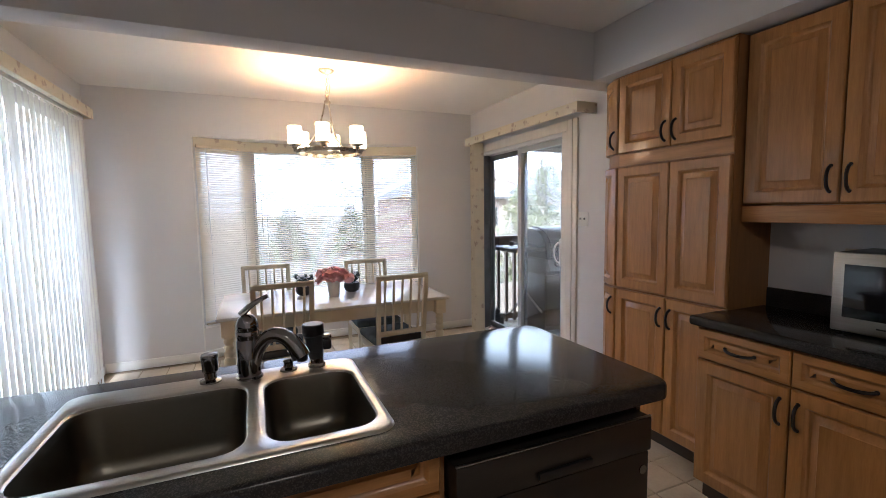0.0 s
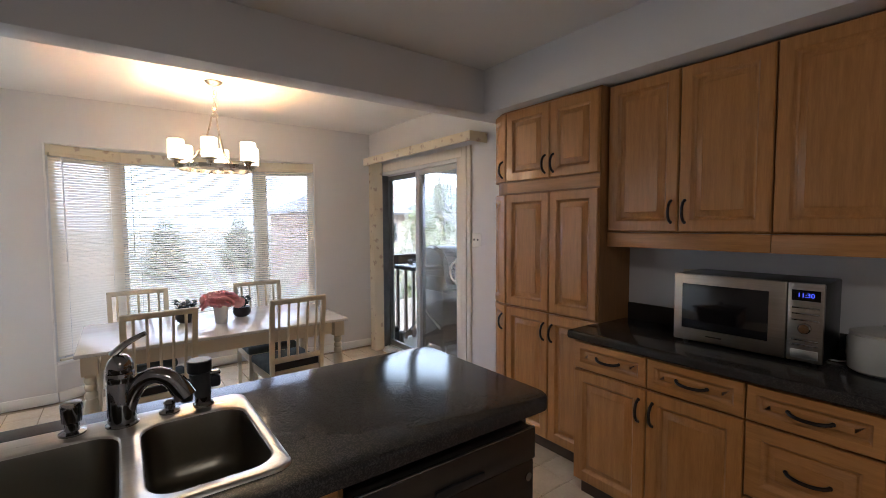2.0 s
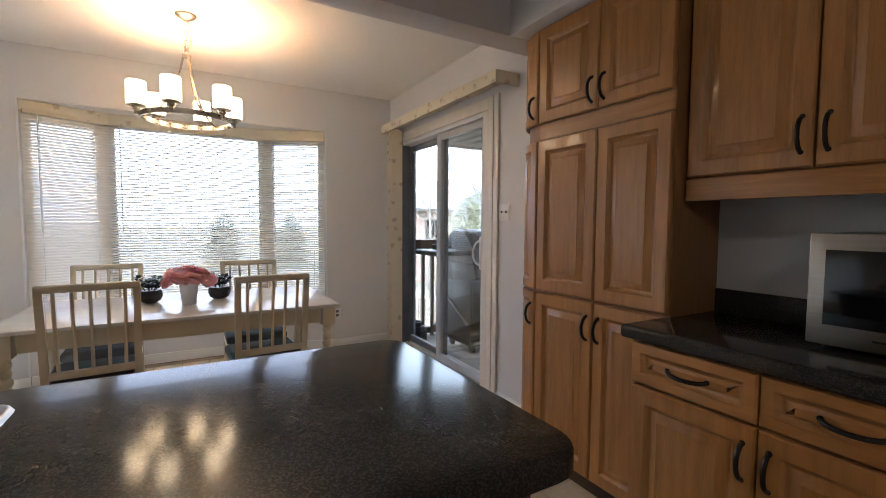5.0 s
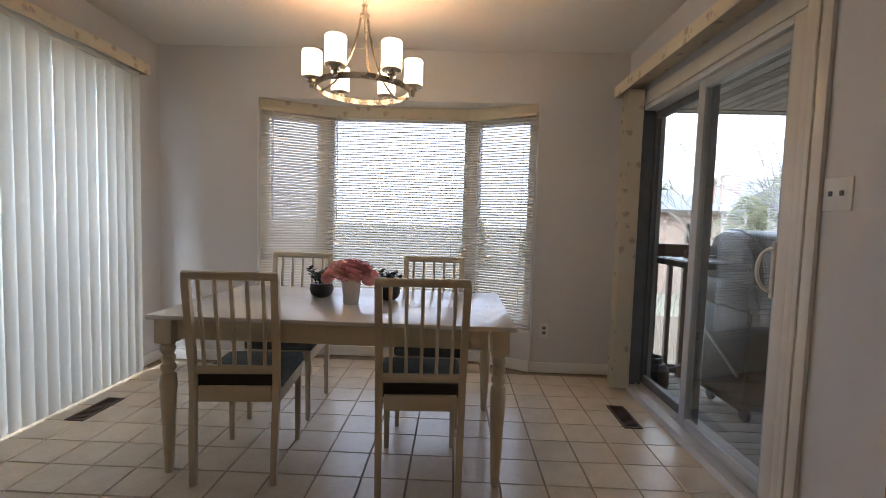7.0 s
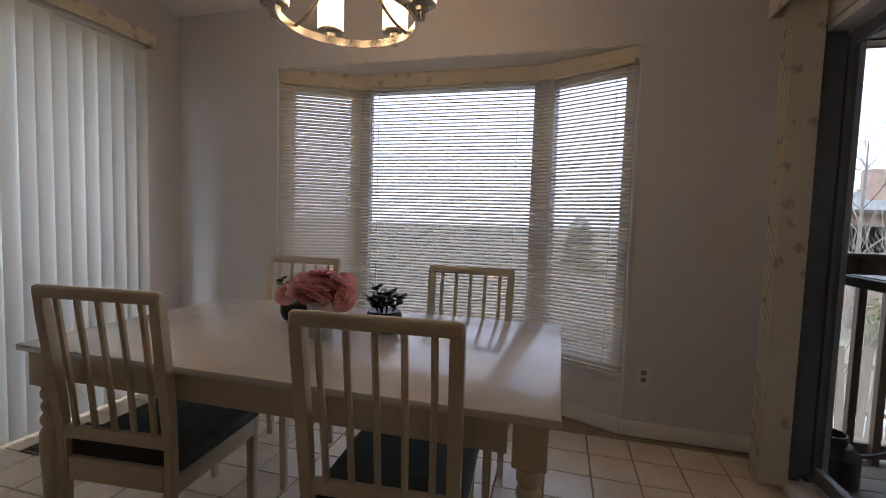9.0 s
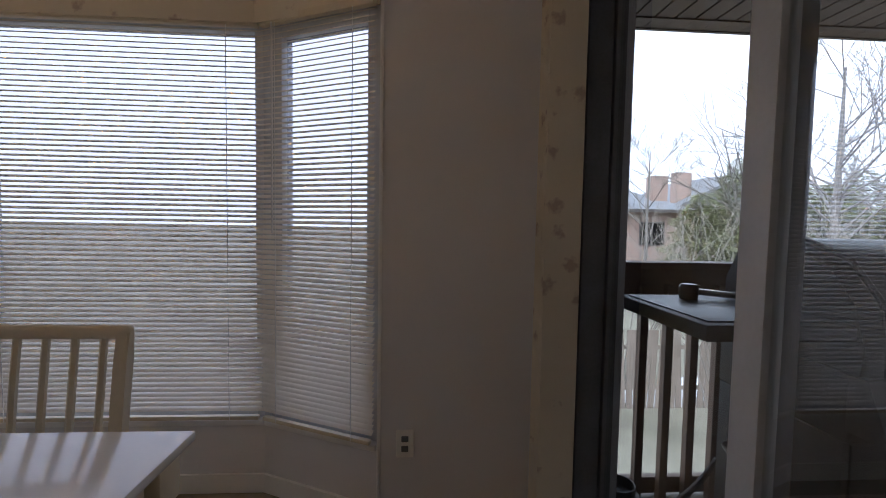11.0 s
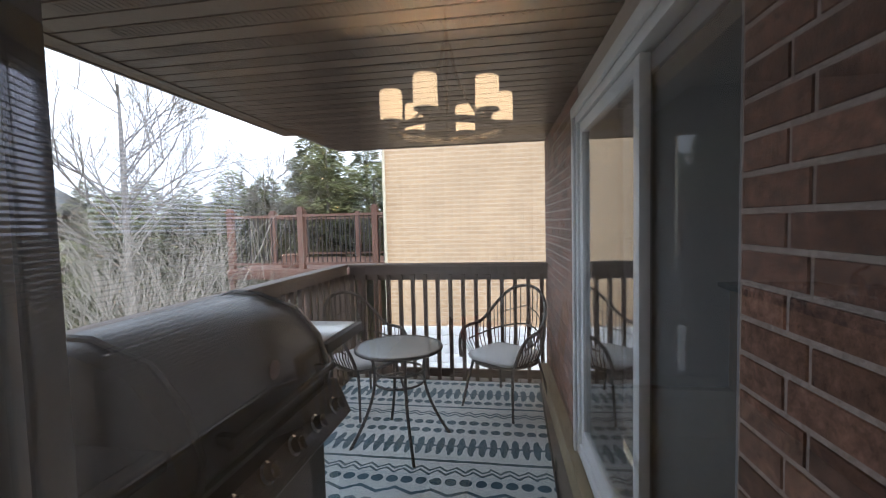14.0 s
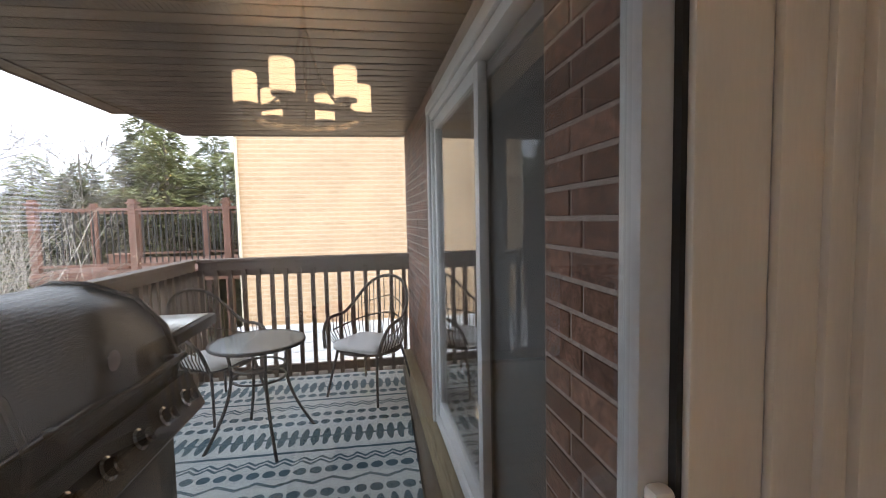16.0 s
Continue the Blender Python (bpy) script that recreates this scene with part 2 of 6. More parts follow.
M_CUSH = mat("pale_cushion", (0.74, 0.73, 0.71), 0.9, var=0.06, scale=5, bump=0.2, bscale=300)
M_FROST = mat("rippled_table_glass", (0.24, 0.27, 0.27), 0.22, var=0.15, scale=40, bump=0.3, bscale=120)
M_GRILL = mat("charcoal_grill_enamel", (0.022, 0.023, 0.025), 0.38, var=0.2, scale=10, bump=0.03, spec=0.25)
M_GRILLB = mat("matt_black_cart", (0.022, 0.022, 0.022), 0.55, var=0.2, scale=10)


def brick_mat(name, c1, c2, mortar, w, h, joint=0.008):
    m = mat(name, c1, 0.85, var=0.1, scale=1.5, bump=0.2, bscale=60)
    n, l = m.node_tree.nodes, m.node_tree.links
    br, tc, mp = n.new("ShaderNodeTexBrick"), n.new("ShaderNodeTexCoord"), n.new("ShaderNodeMapping")
    br.inputs["Color1"].default_value, br.inputs["Color2"].default_value = rgba(c1), rgba(c2)
    br.inputs["Mortar"].default_value = rgba(mortar)
    br.inputs["Scale"].default_value = 1.0
    br.inputs["Brick Width"].default_value, br.inputs["Row Height"].default_value = w, h
    br.inputs["Mortar Size"].default_value = joint
    l.new(tc.outputs["UV"], br.inputs[0])
    mx = n.new("ShaderNodeMix")
    mx.data_type, mx.blend_type = "RGBA", "MULTIPLY"
    mx.inputs[0].default_value = 0.6
    no = n.new("ShaderNodeTexNoise")
    no.inputs["Scale"].default_value, no.inputs["Detail"].default_value = 0.9, 6
    l.new(tc.outputs["Object"], no.inputs[0])
    rm = n.new("ShaderNodeValToRGB")
    rm.color_ramp.elements[0].position, rm.color_ramp.elements[1].position = 0.3, 0.62
    rm.color_ramp.elements[0].color = (0.7, 0.68, 0.66, 1)
    l.new(no.outputs[0], rm.inputs[0])
    l.new(br.outputs[0], mx.inputs[6])
    l.new(rm.outputs[0], mx.inputs[7])
    l.new(mx.outputs[2], n["Principled BSDF"].inputs["Base Color"])
    return m


M_YELLOW = brick_mat("buff_brick", (0.62, 0.42, 0.245), (0.52, 0.345, 0.195), (0.69, 0.53, 0.37), 0.235, 0.082, 0.011)
M_FARBRK = brick_mat("pink_brick", (0.44, 0.30, 0.24), (0.38, 0.25, 0.20), (0.48, 0.40, 0.34), 0.24, 0.08)
M_FASCIA = mat("brown_fascia", (0.10, 0.085, 0.075), 0.6, var=0.2, scale=4)
M_ROOF = mat("grey_shingles", (0.20, 0.205, 0.215), 0.9, var=0.25, scale=3, bump=0.3, bscale=12)
M_LAWN = mat("winter_lawn", (0.22, 0.205, 0.145), 0.95, var=0.45, scale=0.8, bump=0.6, bscale=30, tint=(0.33, 0.31, 0.24))
M_BARK = mat("grey_bark", (0.20, 0.18, 0.16), 0.9, var=0.3, scale=12, bump=0.5, bscale=50)
M_TWIG = mat("pale_twigs", (0.30, 0.27, 0.235), 0.9, var=0.3, scale=4)
M_NEEDLE = foliage("conifer_needles", (0.29, 0.30, 0.125), 0.8, var=0.3, scale=1.6, bump=0.0, rand=0.3, tint=(0.35, 0.37, 0.18))
M_NEEDLE2 = foliage("dark_needles", (0.27, 0.28, 0.135), 0.8, var=0.3, scale=1.6, bump=0.0, rand=0.3, tint=(0.28, 0.30, 0.19))
M_NDECK = mat("redwood_deck", (0.20, 0.10, 0.07), 0.6, var=0.25, scale=6, bump=0.1)
M_SNOW = mat("snow", (0.80, 0.81, 0.83), 0.8, var=0.06, scale=4, bump=0.4, bscale=20)
M_FENCE = mat("weathered_fence", (0.30, 0.25, 0.21), 0.85, var=0.3, scale=4, stretch=(6, 6, 0.6), bump=0.2)


def rug_mat():
    """Woven outdoor rug: rows of zigzags, dashes, leaf forms and solid lines, laid out along its length."""
    m = mat("patterned_rug", (0.62, 0.66, 0.65), 0.95, var=0.08, scale=8, bump=0.3, bscale=400)
    n, l = m.node_tree.nodes, m.node_tree.links

    def op(kind, a, b=None, c=None):
        k = n.new("ShaderNodeMath")
        k.operation = kind
        for i, v in enumerate((a, b, c)):
            if v is None:
                continue
            if isinstance(v, (int, float)):
                k.inputs[i].default_value = v
            else:
                l.new(v, k.inputs[i])
        return k.outputs[0]
    tc, sep, no = n.new("ShaderNodeTexCoord"), n.new("ShaderNodeSeparateXYZ"), n.new("ShaderNodeTexNoise")
    no.inputs["Scale"].default_value = 14
    l.new(tc.outputs["Object"], no.inputs[0])
    l.new(tc.outputs["Object"], sep.inputs[0])
    wob = op("MULTIPLY_ADD", no.outputs[0], 0.03, -0.015)
    u = op("ADD", sep.outputs[1], wob)
    v = op("ADD", sep.outputs[0], op("MULTIPLY", wob, 0.6))

    def off(c):
        return op("ABSOLUTE", op("SUBTRACT", v, c))

    def wave(p):
        return op("ABSOLUTE", op("SUBTRACT", op("FRACT", op("DIVIDE", u, p)), 0.5))
    marks = []
    # zigzags: place along the rug, period, height, line width
    for c, p, a, w in ((0.61, 0.11, 0.045, 0.011), (0.57, 0.11, 0.045, 0.011), (-0.20, 0.11, 0.045, 0.011), (-0.24, 0.11, 0.045, 0.011), (-0.442, 0.21, 0.05, 0.013),
                       (-1.03, 0.11, 0.045, 0.011), (-1.07, 0.11, 0.045, 0.011)):
        d = op("ABSOLUTE", op("SUBTRACT", op("SUBTRACT", v, c), op("MULTIPLY", op("SUBTRACT", wave(p), 0.25), a * 2)))
        marks.append(op("LESS_THAN", d, w))
    # rows of rounded blobs and of long leaves: place, half height, period, fill
    for c, h, p, fill in ((1.253, 0.035, 0.085, 0.8), (1.01, 0.115, 0.073, 0.72), (0.822, 0.035, 0.085, 0.8), (0.443, 0.035, 0.085, 0.8), (0.307, 0.035, 0.085, 0.8), (0.086, 0.118, 0.073, 0.72),
                          (-0.334, 0.036, 0.09, 0.8), (-0.56, 0.036, 0.09, 0.8), (-0.74, 0.118, 0.073, 0.72), (-1.16, 0.036, 0.09, 0.8)):
        across, along = op("DIVIDE", off(c), h), op("MULTIPLY", wave(p), 2 / fill)
        marks.append(op("LESS_THAN", op("ADD", op("MULTIPLY", across, across), op("MULTIPLY", along, along)), 1.0))
    for c, h in ((1.01, 0.010), (0.72, 0.013), (0.086, 0.011), (-0.106, 0.013), (-0.74, 0.011), (-0.93, 0.013)):
        marks.append(op("LESS_THAN", off(c), h))
    total = marks[0]
    for k in marks[1:]:
        total = op("MAXIMUM", total, k)
    mx = n.new("ShaderNodeMix")
    mx.data_type = "RGBA"
    l.new(op("MULTIPLY", total, 0.93), mx.inputs[0])
    l.new(n["Color Ramp"].outputs[0], mx.inputs[6])
    mx.inputs[7].default_value = (0.035, 0.10, 0.14, 1)
    l.new(mx.outputs[2], n["Principled BSDF"].inputs["Base Color"])
    return m


M_RUG = rug_mat()


def valance_mat():
    """Cream cloth with small faded flowers."""
    m = mat("floral_valance", (0.70, 0.63, 0.49), 0.8, var=0.05, scale=5, bump=0.15, bscale=260)
    n, l = m.node_tree.nodes, m.node_tree.links
    tc, vo, rm, mx = n.new("ShaderNodeTexCoord"), n.new("ShaderNodeTexVoronoi"), n.new("ShaderNodeValToRGB"), n.new("ShaderNodeMix")
    vo.inputs["Scale"].default_value = 11
    no = n.new("ShaderNodeTexNoise")
    no.inputs["Scale"].default_value = 45
    l.new(tc.outputs["Object"], no.inputs[0])
    mv = n.new("ShaderNodeVectorMath")
    mv.operation = "MULTIPLY_ADD"
    l.new(no.outputs["Color"], mv.inputs[0])
    mv.inputs[1].default_value = (0.05, 0.05, 0.05)
    l.new(tc.outputs["Object"], mv.inputs[2])
    l.new(mv.outputs[0], vo.inputs[0])
    rm.color_ramp.elements[0].position, rm.color_ramp.elements[1].position = 0.16, 0.30
    rm.color_ramp.elements[0].color, rm.color_ramp.elements[1].color = (0.55, 0.55, 0.55, 1), (0, 0, 0, 1)
    l.new(vo.outputs["Distance"], rm.inputs[0])
    mx.data_type = "RGBA"
    l.new(rm.outputs[0], mx.inputs[0])
    l.new(n["Color Ramp"].outputs[0], mx.inputs[6])
    mx.inputs[7].default_value = (0.32, 0.20, 0.17, 1)
    l.new(mx.outputs[2], n["Principled BSDF"].inputs["Base Color"])
    return m


M_VAL = valance_mat()


# ---- mesh helpers ----
def box(bm, x0, x1, y0, y1, z0, z1, bevel=0.0, seg=2, only_v=False):
    r = bmesh.ops.create_cube(bm, size=1.0)["verts"]
    bmesh.ops.scale(bm, verts=r, vec=(x1 - x0, y1 - y0, z1 - z0))
    bmesh.ops.translate(bm, verts=r, vec=((x0 + x1) / 2, (y0 + y1) / 2, (z0 + z1) / 2))
    if bevel:
        es = list({e for v in r for e in v.link_edges})
        if only_v:
            es = [e for e in es if abs(e.verts[0].co.z - e.verts[1].co.z) > 1e-4]
        bmesh.ops.bevel(bm, geom=es, offset=bevel, segments=seg, affect="EDGES", profile=0.5)
    return bm


def boxes(*specs, bevel=0.0):
    bm = bmesh.new()
    for s in specs:
        box(bm, *s, bevel=bevel)
    return bm


def lathe(bm, prof, centre=(0, 0, 0), seg=20, axis="z", cap=True):
    """A turned form from (radius, height) pairs."""
    rings = []
    c = Vector(centre)
    for r, h in prof:
        ring = []
        for i in range(seg):
            a = 2 * math.pi * i / seg
            p = (r * math.cos(a), r * math.sin(a), h)
            if axis == "x":
                p = (p[2], p[0], p[1])
            elif axis == "y":
                p = (p[0], p[2], p[1])
            ring.append(bm.verts.new(c + Vector(p)))
        rings.append(ring)
    for a, b in zip(rings, rings[1:]):
        for i in range(seg):
            bm.faces.new((a[i], a[(i + 1) % seg], b[(i + 1) % seg], b[i]))
    if cap:
        bm.faces.new(rings[0][::-1])
        bm.faces.new(rings[-1])
    bmesh.ops.recalc_face_normals(bm, faces=bm.faces[:])
    return bm


def tube(bm, pts, r, seg=8, closed=False, r_end=None):
    """A round bar swept along points."""
    pts = [Vector(p) for p in pts]
    rings, up = [], None
    for i, p in enumerate(pts):
        q0 = pts[i - 1] if (i or closed) else p
        q1 = pts[(i + 1) % len(pts)] if (i + 1 < len(pts) or closed) else p
        d = (q1 - q0).normalized()
        if up is None:
            up = Vector((0, 0, 1)) if abs(d.z) < 0.9 else Vector((1, 0, 0))
        s = d.cross(up).normalized()
        up = s.cross(d).normalized()
        rad = r if r_end is None else r + (r_end - r) * i / (len(pts) - 1)
        rings.append([bm.verts.new(p + rad * (math.cos(2 * math.pi * k / seg) * s + math.sin(2 * math.pi * k / seg) * up)) for k in range(seg)])
    pairs = list(zip(rings, rings[1:])) + ([(rings[-1], rings[0])] if closed else [])
    for a, b in pairs:
        for k in range(seg):
            bm.faces.new((a[k], a[(k + 1) % seg], b[(k + 1) % seg], b[k]))
    if not closed:
        bm.faces.new(rings[0][::-1])
        bm.faces.new(rings[-1])
    return bm


def bez(p0, p1, p2, p3, n=10):
    ps = [Vector(p) for p in (p0, p1, p2, p3)]
    return [ps[0] * (1 - t) ** 3 + ps[1] * 3 * t * (1 - t) ** 2 + ps[2] * 3 * t * t * (1 - t) + ps[3] * t ** 3 for t in [i / n for i in range(n + 1)]]


def prism(bm, poly, z0, z1):
    """An upright block over a plan outline."""
    lo = [bm.verts.new((x, y, z0)) for x, y in poly]
    hi = [bm.verts.new((x, y, z1)) for x, y in poly]
    bm.faces.new(lo[::-1])
    bm.faces.new(hi)
    for i in range(len(poly)):
        j = (i + 1) % len(poly)
        bm.faces.new((lo[i], lo[j], hi[j], hi[i]))
    bmesh.ops.recalc_face_normals(bm, faces=bm.faces[:])
    return bm


def mesh_of(name, bm, material, smooth=35):
    me = bpy.data.meshes.new(name)
    bmesh.ops.recalc_face_normals(bm, faces=bm.faces[:])
    if smooth:
        lim = radians(smooth)
        for f in bm.faces:
            f.smooth = True
        for e in bm.edges:
            if len(e.link_faces) == 2 and e.calc_face_angle(0) > lim:
                e.smooth = False
    bm.to_mesh(me)
    bm.free()
    me.materials.append(material)
    return me


def part(name, bm, material, parent, label="", at=None, smooth=35):
    ob = new(name, bm if isinstance(bm, bpy.types.Mesh) else mesh_of(name, bm, material, smooth))
    ob.parent = parent
    if at is not None:
        ob.matrix_basis = at
    return tagged(ob, label)


def thing(name, label, category, m=None, group="", kind=""):
    ob = new(name)
    ob.empty_display_size = 0.1
    if m is not None:
        ob.matrix_basis = m
    return tagged(ob, label, category, group, kind)


def solid(name, bm, material, label, category="", kind="structure", m=None, group="", smooth=35):
    ob = new(name, mesh_of(name, bm, material, smooth))
    if m is not None:
        ob.matrix_basis = m
    return tagged(ob, label, category or name.split("_")[0], group, kind)


# ---- plan ----
XL, XR, YW, YK, CEIL = -1.25, 2.48, 5.21, -1.6, 2.54
BX0, BX1 = 0.05, 1.265            # bay's middle window
WX0, WX1, WTOP = -0.432, 1.788, 2.147
BAY = 5.47
DY0, DY1, DTOP = 3.44, 4.925, 2.06    # patio door
LY0, LY1 = 2.98, 4.80                # side patio door behind the vertical blind
DECK = -0.08

# floors and ceilings
floor = solid("floor", boxes((XL - 0.2, XR + 0.2, YK - 0.2, YW + 0.6, -0.2, -0.006)), M_GROUT, "beige ceramic tile floor with darker joints", "floor")
ceiling = solid("ceiling", boxes((XL - 0.2, XR + 0.25, YK - 0.2, YW + 0.02, CEIL, CEIL + 0.15)), M_CEIL, "white textured ceiling over kitchen and dining area", "ceiling")
solid("ceiling_beam", boxes((XL, XR - 0.002, 2.735, 2.905, 2.235, CEIL - 0.002), bevel=0.004), M_WALL, "painted dropped beam between kitchen and dining area", "beam")

# walls
solid("wall_west", boxes((XL - 0.2, XL, YK - 0.2, LY0, 0, CEIL), (XL - 0.2, XL, LY1, YW + 0.2, 0, CEIL), (XL - 0.2, XL, LY0, LY1, 2.12, CEIL)), M_WALL,
      "pale grey wall with a blind-covered patio door", "wall")
solid("wall_south", boxes((XL, XR + 0.25, YK - 0.2, YK, 0, CEIL)), M_WALL, "pale grey kitchen end wall", "wall")
solid("wall_east", boxes((XR, XR + 0.16, YK, DY0, 0, CEIL), (XR, XR + 0.16, DY1, YW + 0.2, 0, CEIL), (XR, XR + 0.16, DY0, DY1, DTOP, CEIL)), M_WALL,
      "pale grey wall around the sliding patio door", "wall")
solid("wall_north", boxes((XL, WX0, YW, YW + 0.2, 0, CEIL), (WX1, XR, YW, YW + 0.2, 0, CEIL), (WX0, WX1, YW, YW + 0.2, WTOP, CEIL)), M_WALL,
      "pale grey wall with a bay window recess", "wall")


def slab_between(bm, p, q, z0, z1, depth, lift=0.0):
    """A wall piece whose inner face runs from p to q, going outwards."""
    a, b = Vector((*p, 0)), Vector((*q, 0))
    d = (b - a).normalized()
    o = Vector((-d.y, d.x, 0))
    pts = [a + o * lift, b + o * lift, b + o * depth, a + o * depth]
    return prism(bm, [(v.x, v.y) for v in pts], z0, z1)


BAYPTS = [(WX0, YW + 0.004), (BX0, BAY), (BX1, BAY), (WX1, YW + 0.004)]
SILL = 0.33
for i, (p, q) in enumerate(zip(BAYPTS, BAYPTS[1:])):
    bm = bmesh.new()
    slab_between(bm, p, q, 0, SILL, 0.12)
    slab_between(bm, p, q, 2.09, WTOP + 0.05, 0.12)
    solid("wall_bay_" + str(i + 1), bm, M_WALL, "low painted wall below the bay window", "wall")
bm = bmesh.new()
prism(bm, [(WX0, YW + 0.21), (WX1, YW + 0.21), (BX1 + 0.1, BAY + 0.16), (BX0 - 0.1, BAY + 0.16)], WTOP + 0.052, WTOP + 0.2)
solid("bay_roof", bm, M_ROOF, "small roof over the bay window", "roof")
solid("ceiling_bay", prism(bmesh.new(), [(WX0 + 0.002, YW + 0.006), (BX0, BAY - 0.004), (BX1, BAY - 0.004), (WX1 - 0.002, YW + 0.006)], WTOP - 0.004, WTOP + 0.04), M_CEIL,
      "white head of the bay recess", "ceiling")

# bay windows: frames, panes, sill
for i, (p, q) in enumerate(zip(BAYPTS, BAYPTS[1:])):
    a, b = Vector((*p, 0)), Vector((*q, 0))
    L = (b - a).length
    ang = math.degrees(math.atan2(b.y - a.y, b.x - a.x))
    w = thing("window_" + str(i + 1), "white framed bay window pane behind a mini blind", "window", pose(p[0], p[1], 0, 0, 0, ang), kind="structure")
    f = 0.045 if i == 1 else 0.075
    part("window_frame", boxes((0, f, 0.03, 0.1, SILL, 2.09), (L - f, L, 0.03, 0.1, SILL, 2.09), (f, L - f, 0.03, 0.1, SILL, SILL + f),
                               (f, L - f, 0.03, 0.1, 2.09 - f, 2.09), bevel=0.004), M_VINYL, w)
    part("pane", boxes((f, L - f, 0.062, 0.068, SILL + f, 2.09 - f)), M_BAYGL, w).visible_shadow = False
    part("window_sill", boxes((0.004, L - 0.004, -0.012, 0.03, SILL - 0.02, SILL + 0.006), bevel=0.004), M_TRIM, w)

for x, ox in ((BX0, -0.02), (BX1, 0.02)):
    solid("trim", lathe(bmesh.new(), [(0.05, SILL), (0.05, 2.09)], (x + ox, BAY + 0.07, 0), 12), M_VINYL, "corner post between two bay windows", "trim")

# baseboards
bm = bmesh.new()
for x0, x1, y0, y1 in ((XL, XL + 0.014, LY1, YW), (XL, WX0, YW - 0.014, YW), (WX1, XR, YW - 0.014, YW), (XR - 0.014, XR, 2.75, 3.30),
                       (XR - 0.014, XR, 4.90, YW - 0.014), (XL, XL + 0.014, 2.1, LY0)):
    box(bm, x0, x1, y0, y1, 0, 0.085, 0.004)
for p, q in zip(BAYPTS, BAYPTS[1:]):
    slab_between(bm, p, q, 0, 0.085, 0.0, -0.013)
solid("baseboard", bm, M_TRIM, "white painted baseboard along the walls", "baseboard")
# corner bead down both sides of the recess
for k, x in enumerate((WX0 - 0.014, WX1)):
    solid("trim", boxes((x, x + 0.014, YW - 0.006, YW - 0.001, 0.085, WTOP), bevel=0.002), M_TRIM, "white edge strip beside the bay window", "trim")


# ---- blinds and valances ----
def mini_blind(p, q, top, bottom, tilt, tag):
    a, b = Vector((*p, 0)), Vector((*q, 0))
    L = (b - a).length
    ang = math.degrees(math.atan2(b.y - a.y, b.x - a.x))
    t = thing("mini_blind", tag, "window blind", pose(p[0], p[1], 0, 0, 0, ang), "blinds of the bay window")
    part("headrail", boxes((0.012, L - 0.012, -0.036, -0.008, top - 0.03, top), bevel=0.002), M_CREAM, t)
    bm = bmesh.new()
    prof = [(-0.0125, -0.0008), (-0.006, 0.0014), (0, 0.0021), (0.006, 0.0014), (0.0125, -0.0008)]
    c, s = math.cos(radians(tilt)), math.sin(radians(tilt))
    rows = []
    for y, z in prof:
        y2, z2 = y * c - z * s, y * s + z * c
        rows.append((bm.verts.new((0.006, y2, z2)), bm.verts.new((L - 0.006, y2, z2))))
    for (a0, b0), (a1, b1) in zip(rows, rows[1:]):
        bm.faces.new((a0, b0, b1, a1))
    me = mesh_of("slat", bm, M_SLAT)
    z = top - 0.045
    while z > bottom + 0.03:
        part("slat", me, None, t, at=pose(0, -0.022, z, 0, random.uniform(-0.06, 0.06), 0))
        z -= 0.0218
    part("bottom_rail", boxes((0.018, L - 0.018, -0.034, -0.010, bottom, bottom + 0.018), bevel=0.003), M_CREAM, t)
    for x in (0.14, L - 0.14) if L > 0.8 else (0.1, L - 0.1):
        part("ladder_cord", boxes((x - 0.0012, x + 0.0012, -0.0400, -0.0380, bottom, top - 0.03)), M_TRIM, t)
    part("tilt_wand", tube(bmesh.new(), [(0.09, -0.045, top - 0.03), (0.092, -0.047, top - 0.9)], 0.004, 6), M_WHITEP, t)
    return t


mini_blind(BAYPTS[0], BAYPTS[1], 2.075, 0.345, 56, "narrow ivory mini blind on the bay's west side window")
mini_blind(BAYPTS[1], BAYPTS[2], 2.075, 0.345, 30, "wide ivory mini blind on the bay's middle window")
mini_blind(BAYPTS[2], BAYPTS[3], 2.075, 0.345, 33, "narrow ivory mini blind on the bay's east side window")

v = thing("bay_valance", "cream floral cloth valance following the bay", "valance")
ins = [(WX0 + 0.004, YW - 0.002), (BX0 + 0.018, BAY - 0.05), (BX1 - 0.018, BAY - 0.05), (WX1 - 0.004, YW - 0.002)]
for p, q in zip(ins, ins[1:]):
    bm = bmesh.new()
    slab_between(bm, p, q, 2.052, WTOP - 0.006, 0.008)
    part("cloth_panel", bm, M_VAL, v)


def box_valance(x0, x1, y0, y1, z0, z1, open_x, tag, name):
    t = thing(name, tag, "valance")
    w = 0.012
    fx = (x0, x0 + w) if open_x > 0 else (x1 - w, x1)
    part("face_board", boxes((*fx, y0, y1, z0, z1), bevel=0.002), M_VAL, t)
    rx = (x0 + w, x1) if open_x > 0 else (x0, x1 - w)
    part("end_board", boxes((*rx, y0, y0 + w, z0, z1), bevel=0.002), M_VAL, t)
    part("end_board", boxes((*rx, y1 - w, y1, z0, z1), bevel=0.002), M_VAL, t)
    part("top_board", boxes((*rx, y0 + w, y1 - w, z1 - w, z1 - 0.001)), M_VAL, t)
    return t


box_valance(2.29, XR - 0.002, 3.11, 4.99, 2.135, 2.215, 1, "cream floral boxed valance above the sliding patio door", "door_valance")
box_valance(XL + 0.002, -1.09, 2.92, 4.885, 2.195, 2.275, -1, "cream floral boxed valance above the vertical blind", "blind_valance")


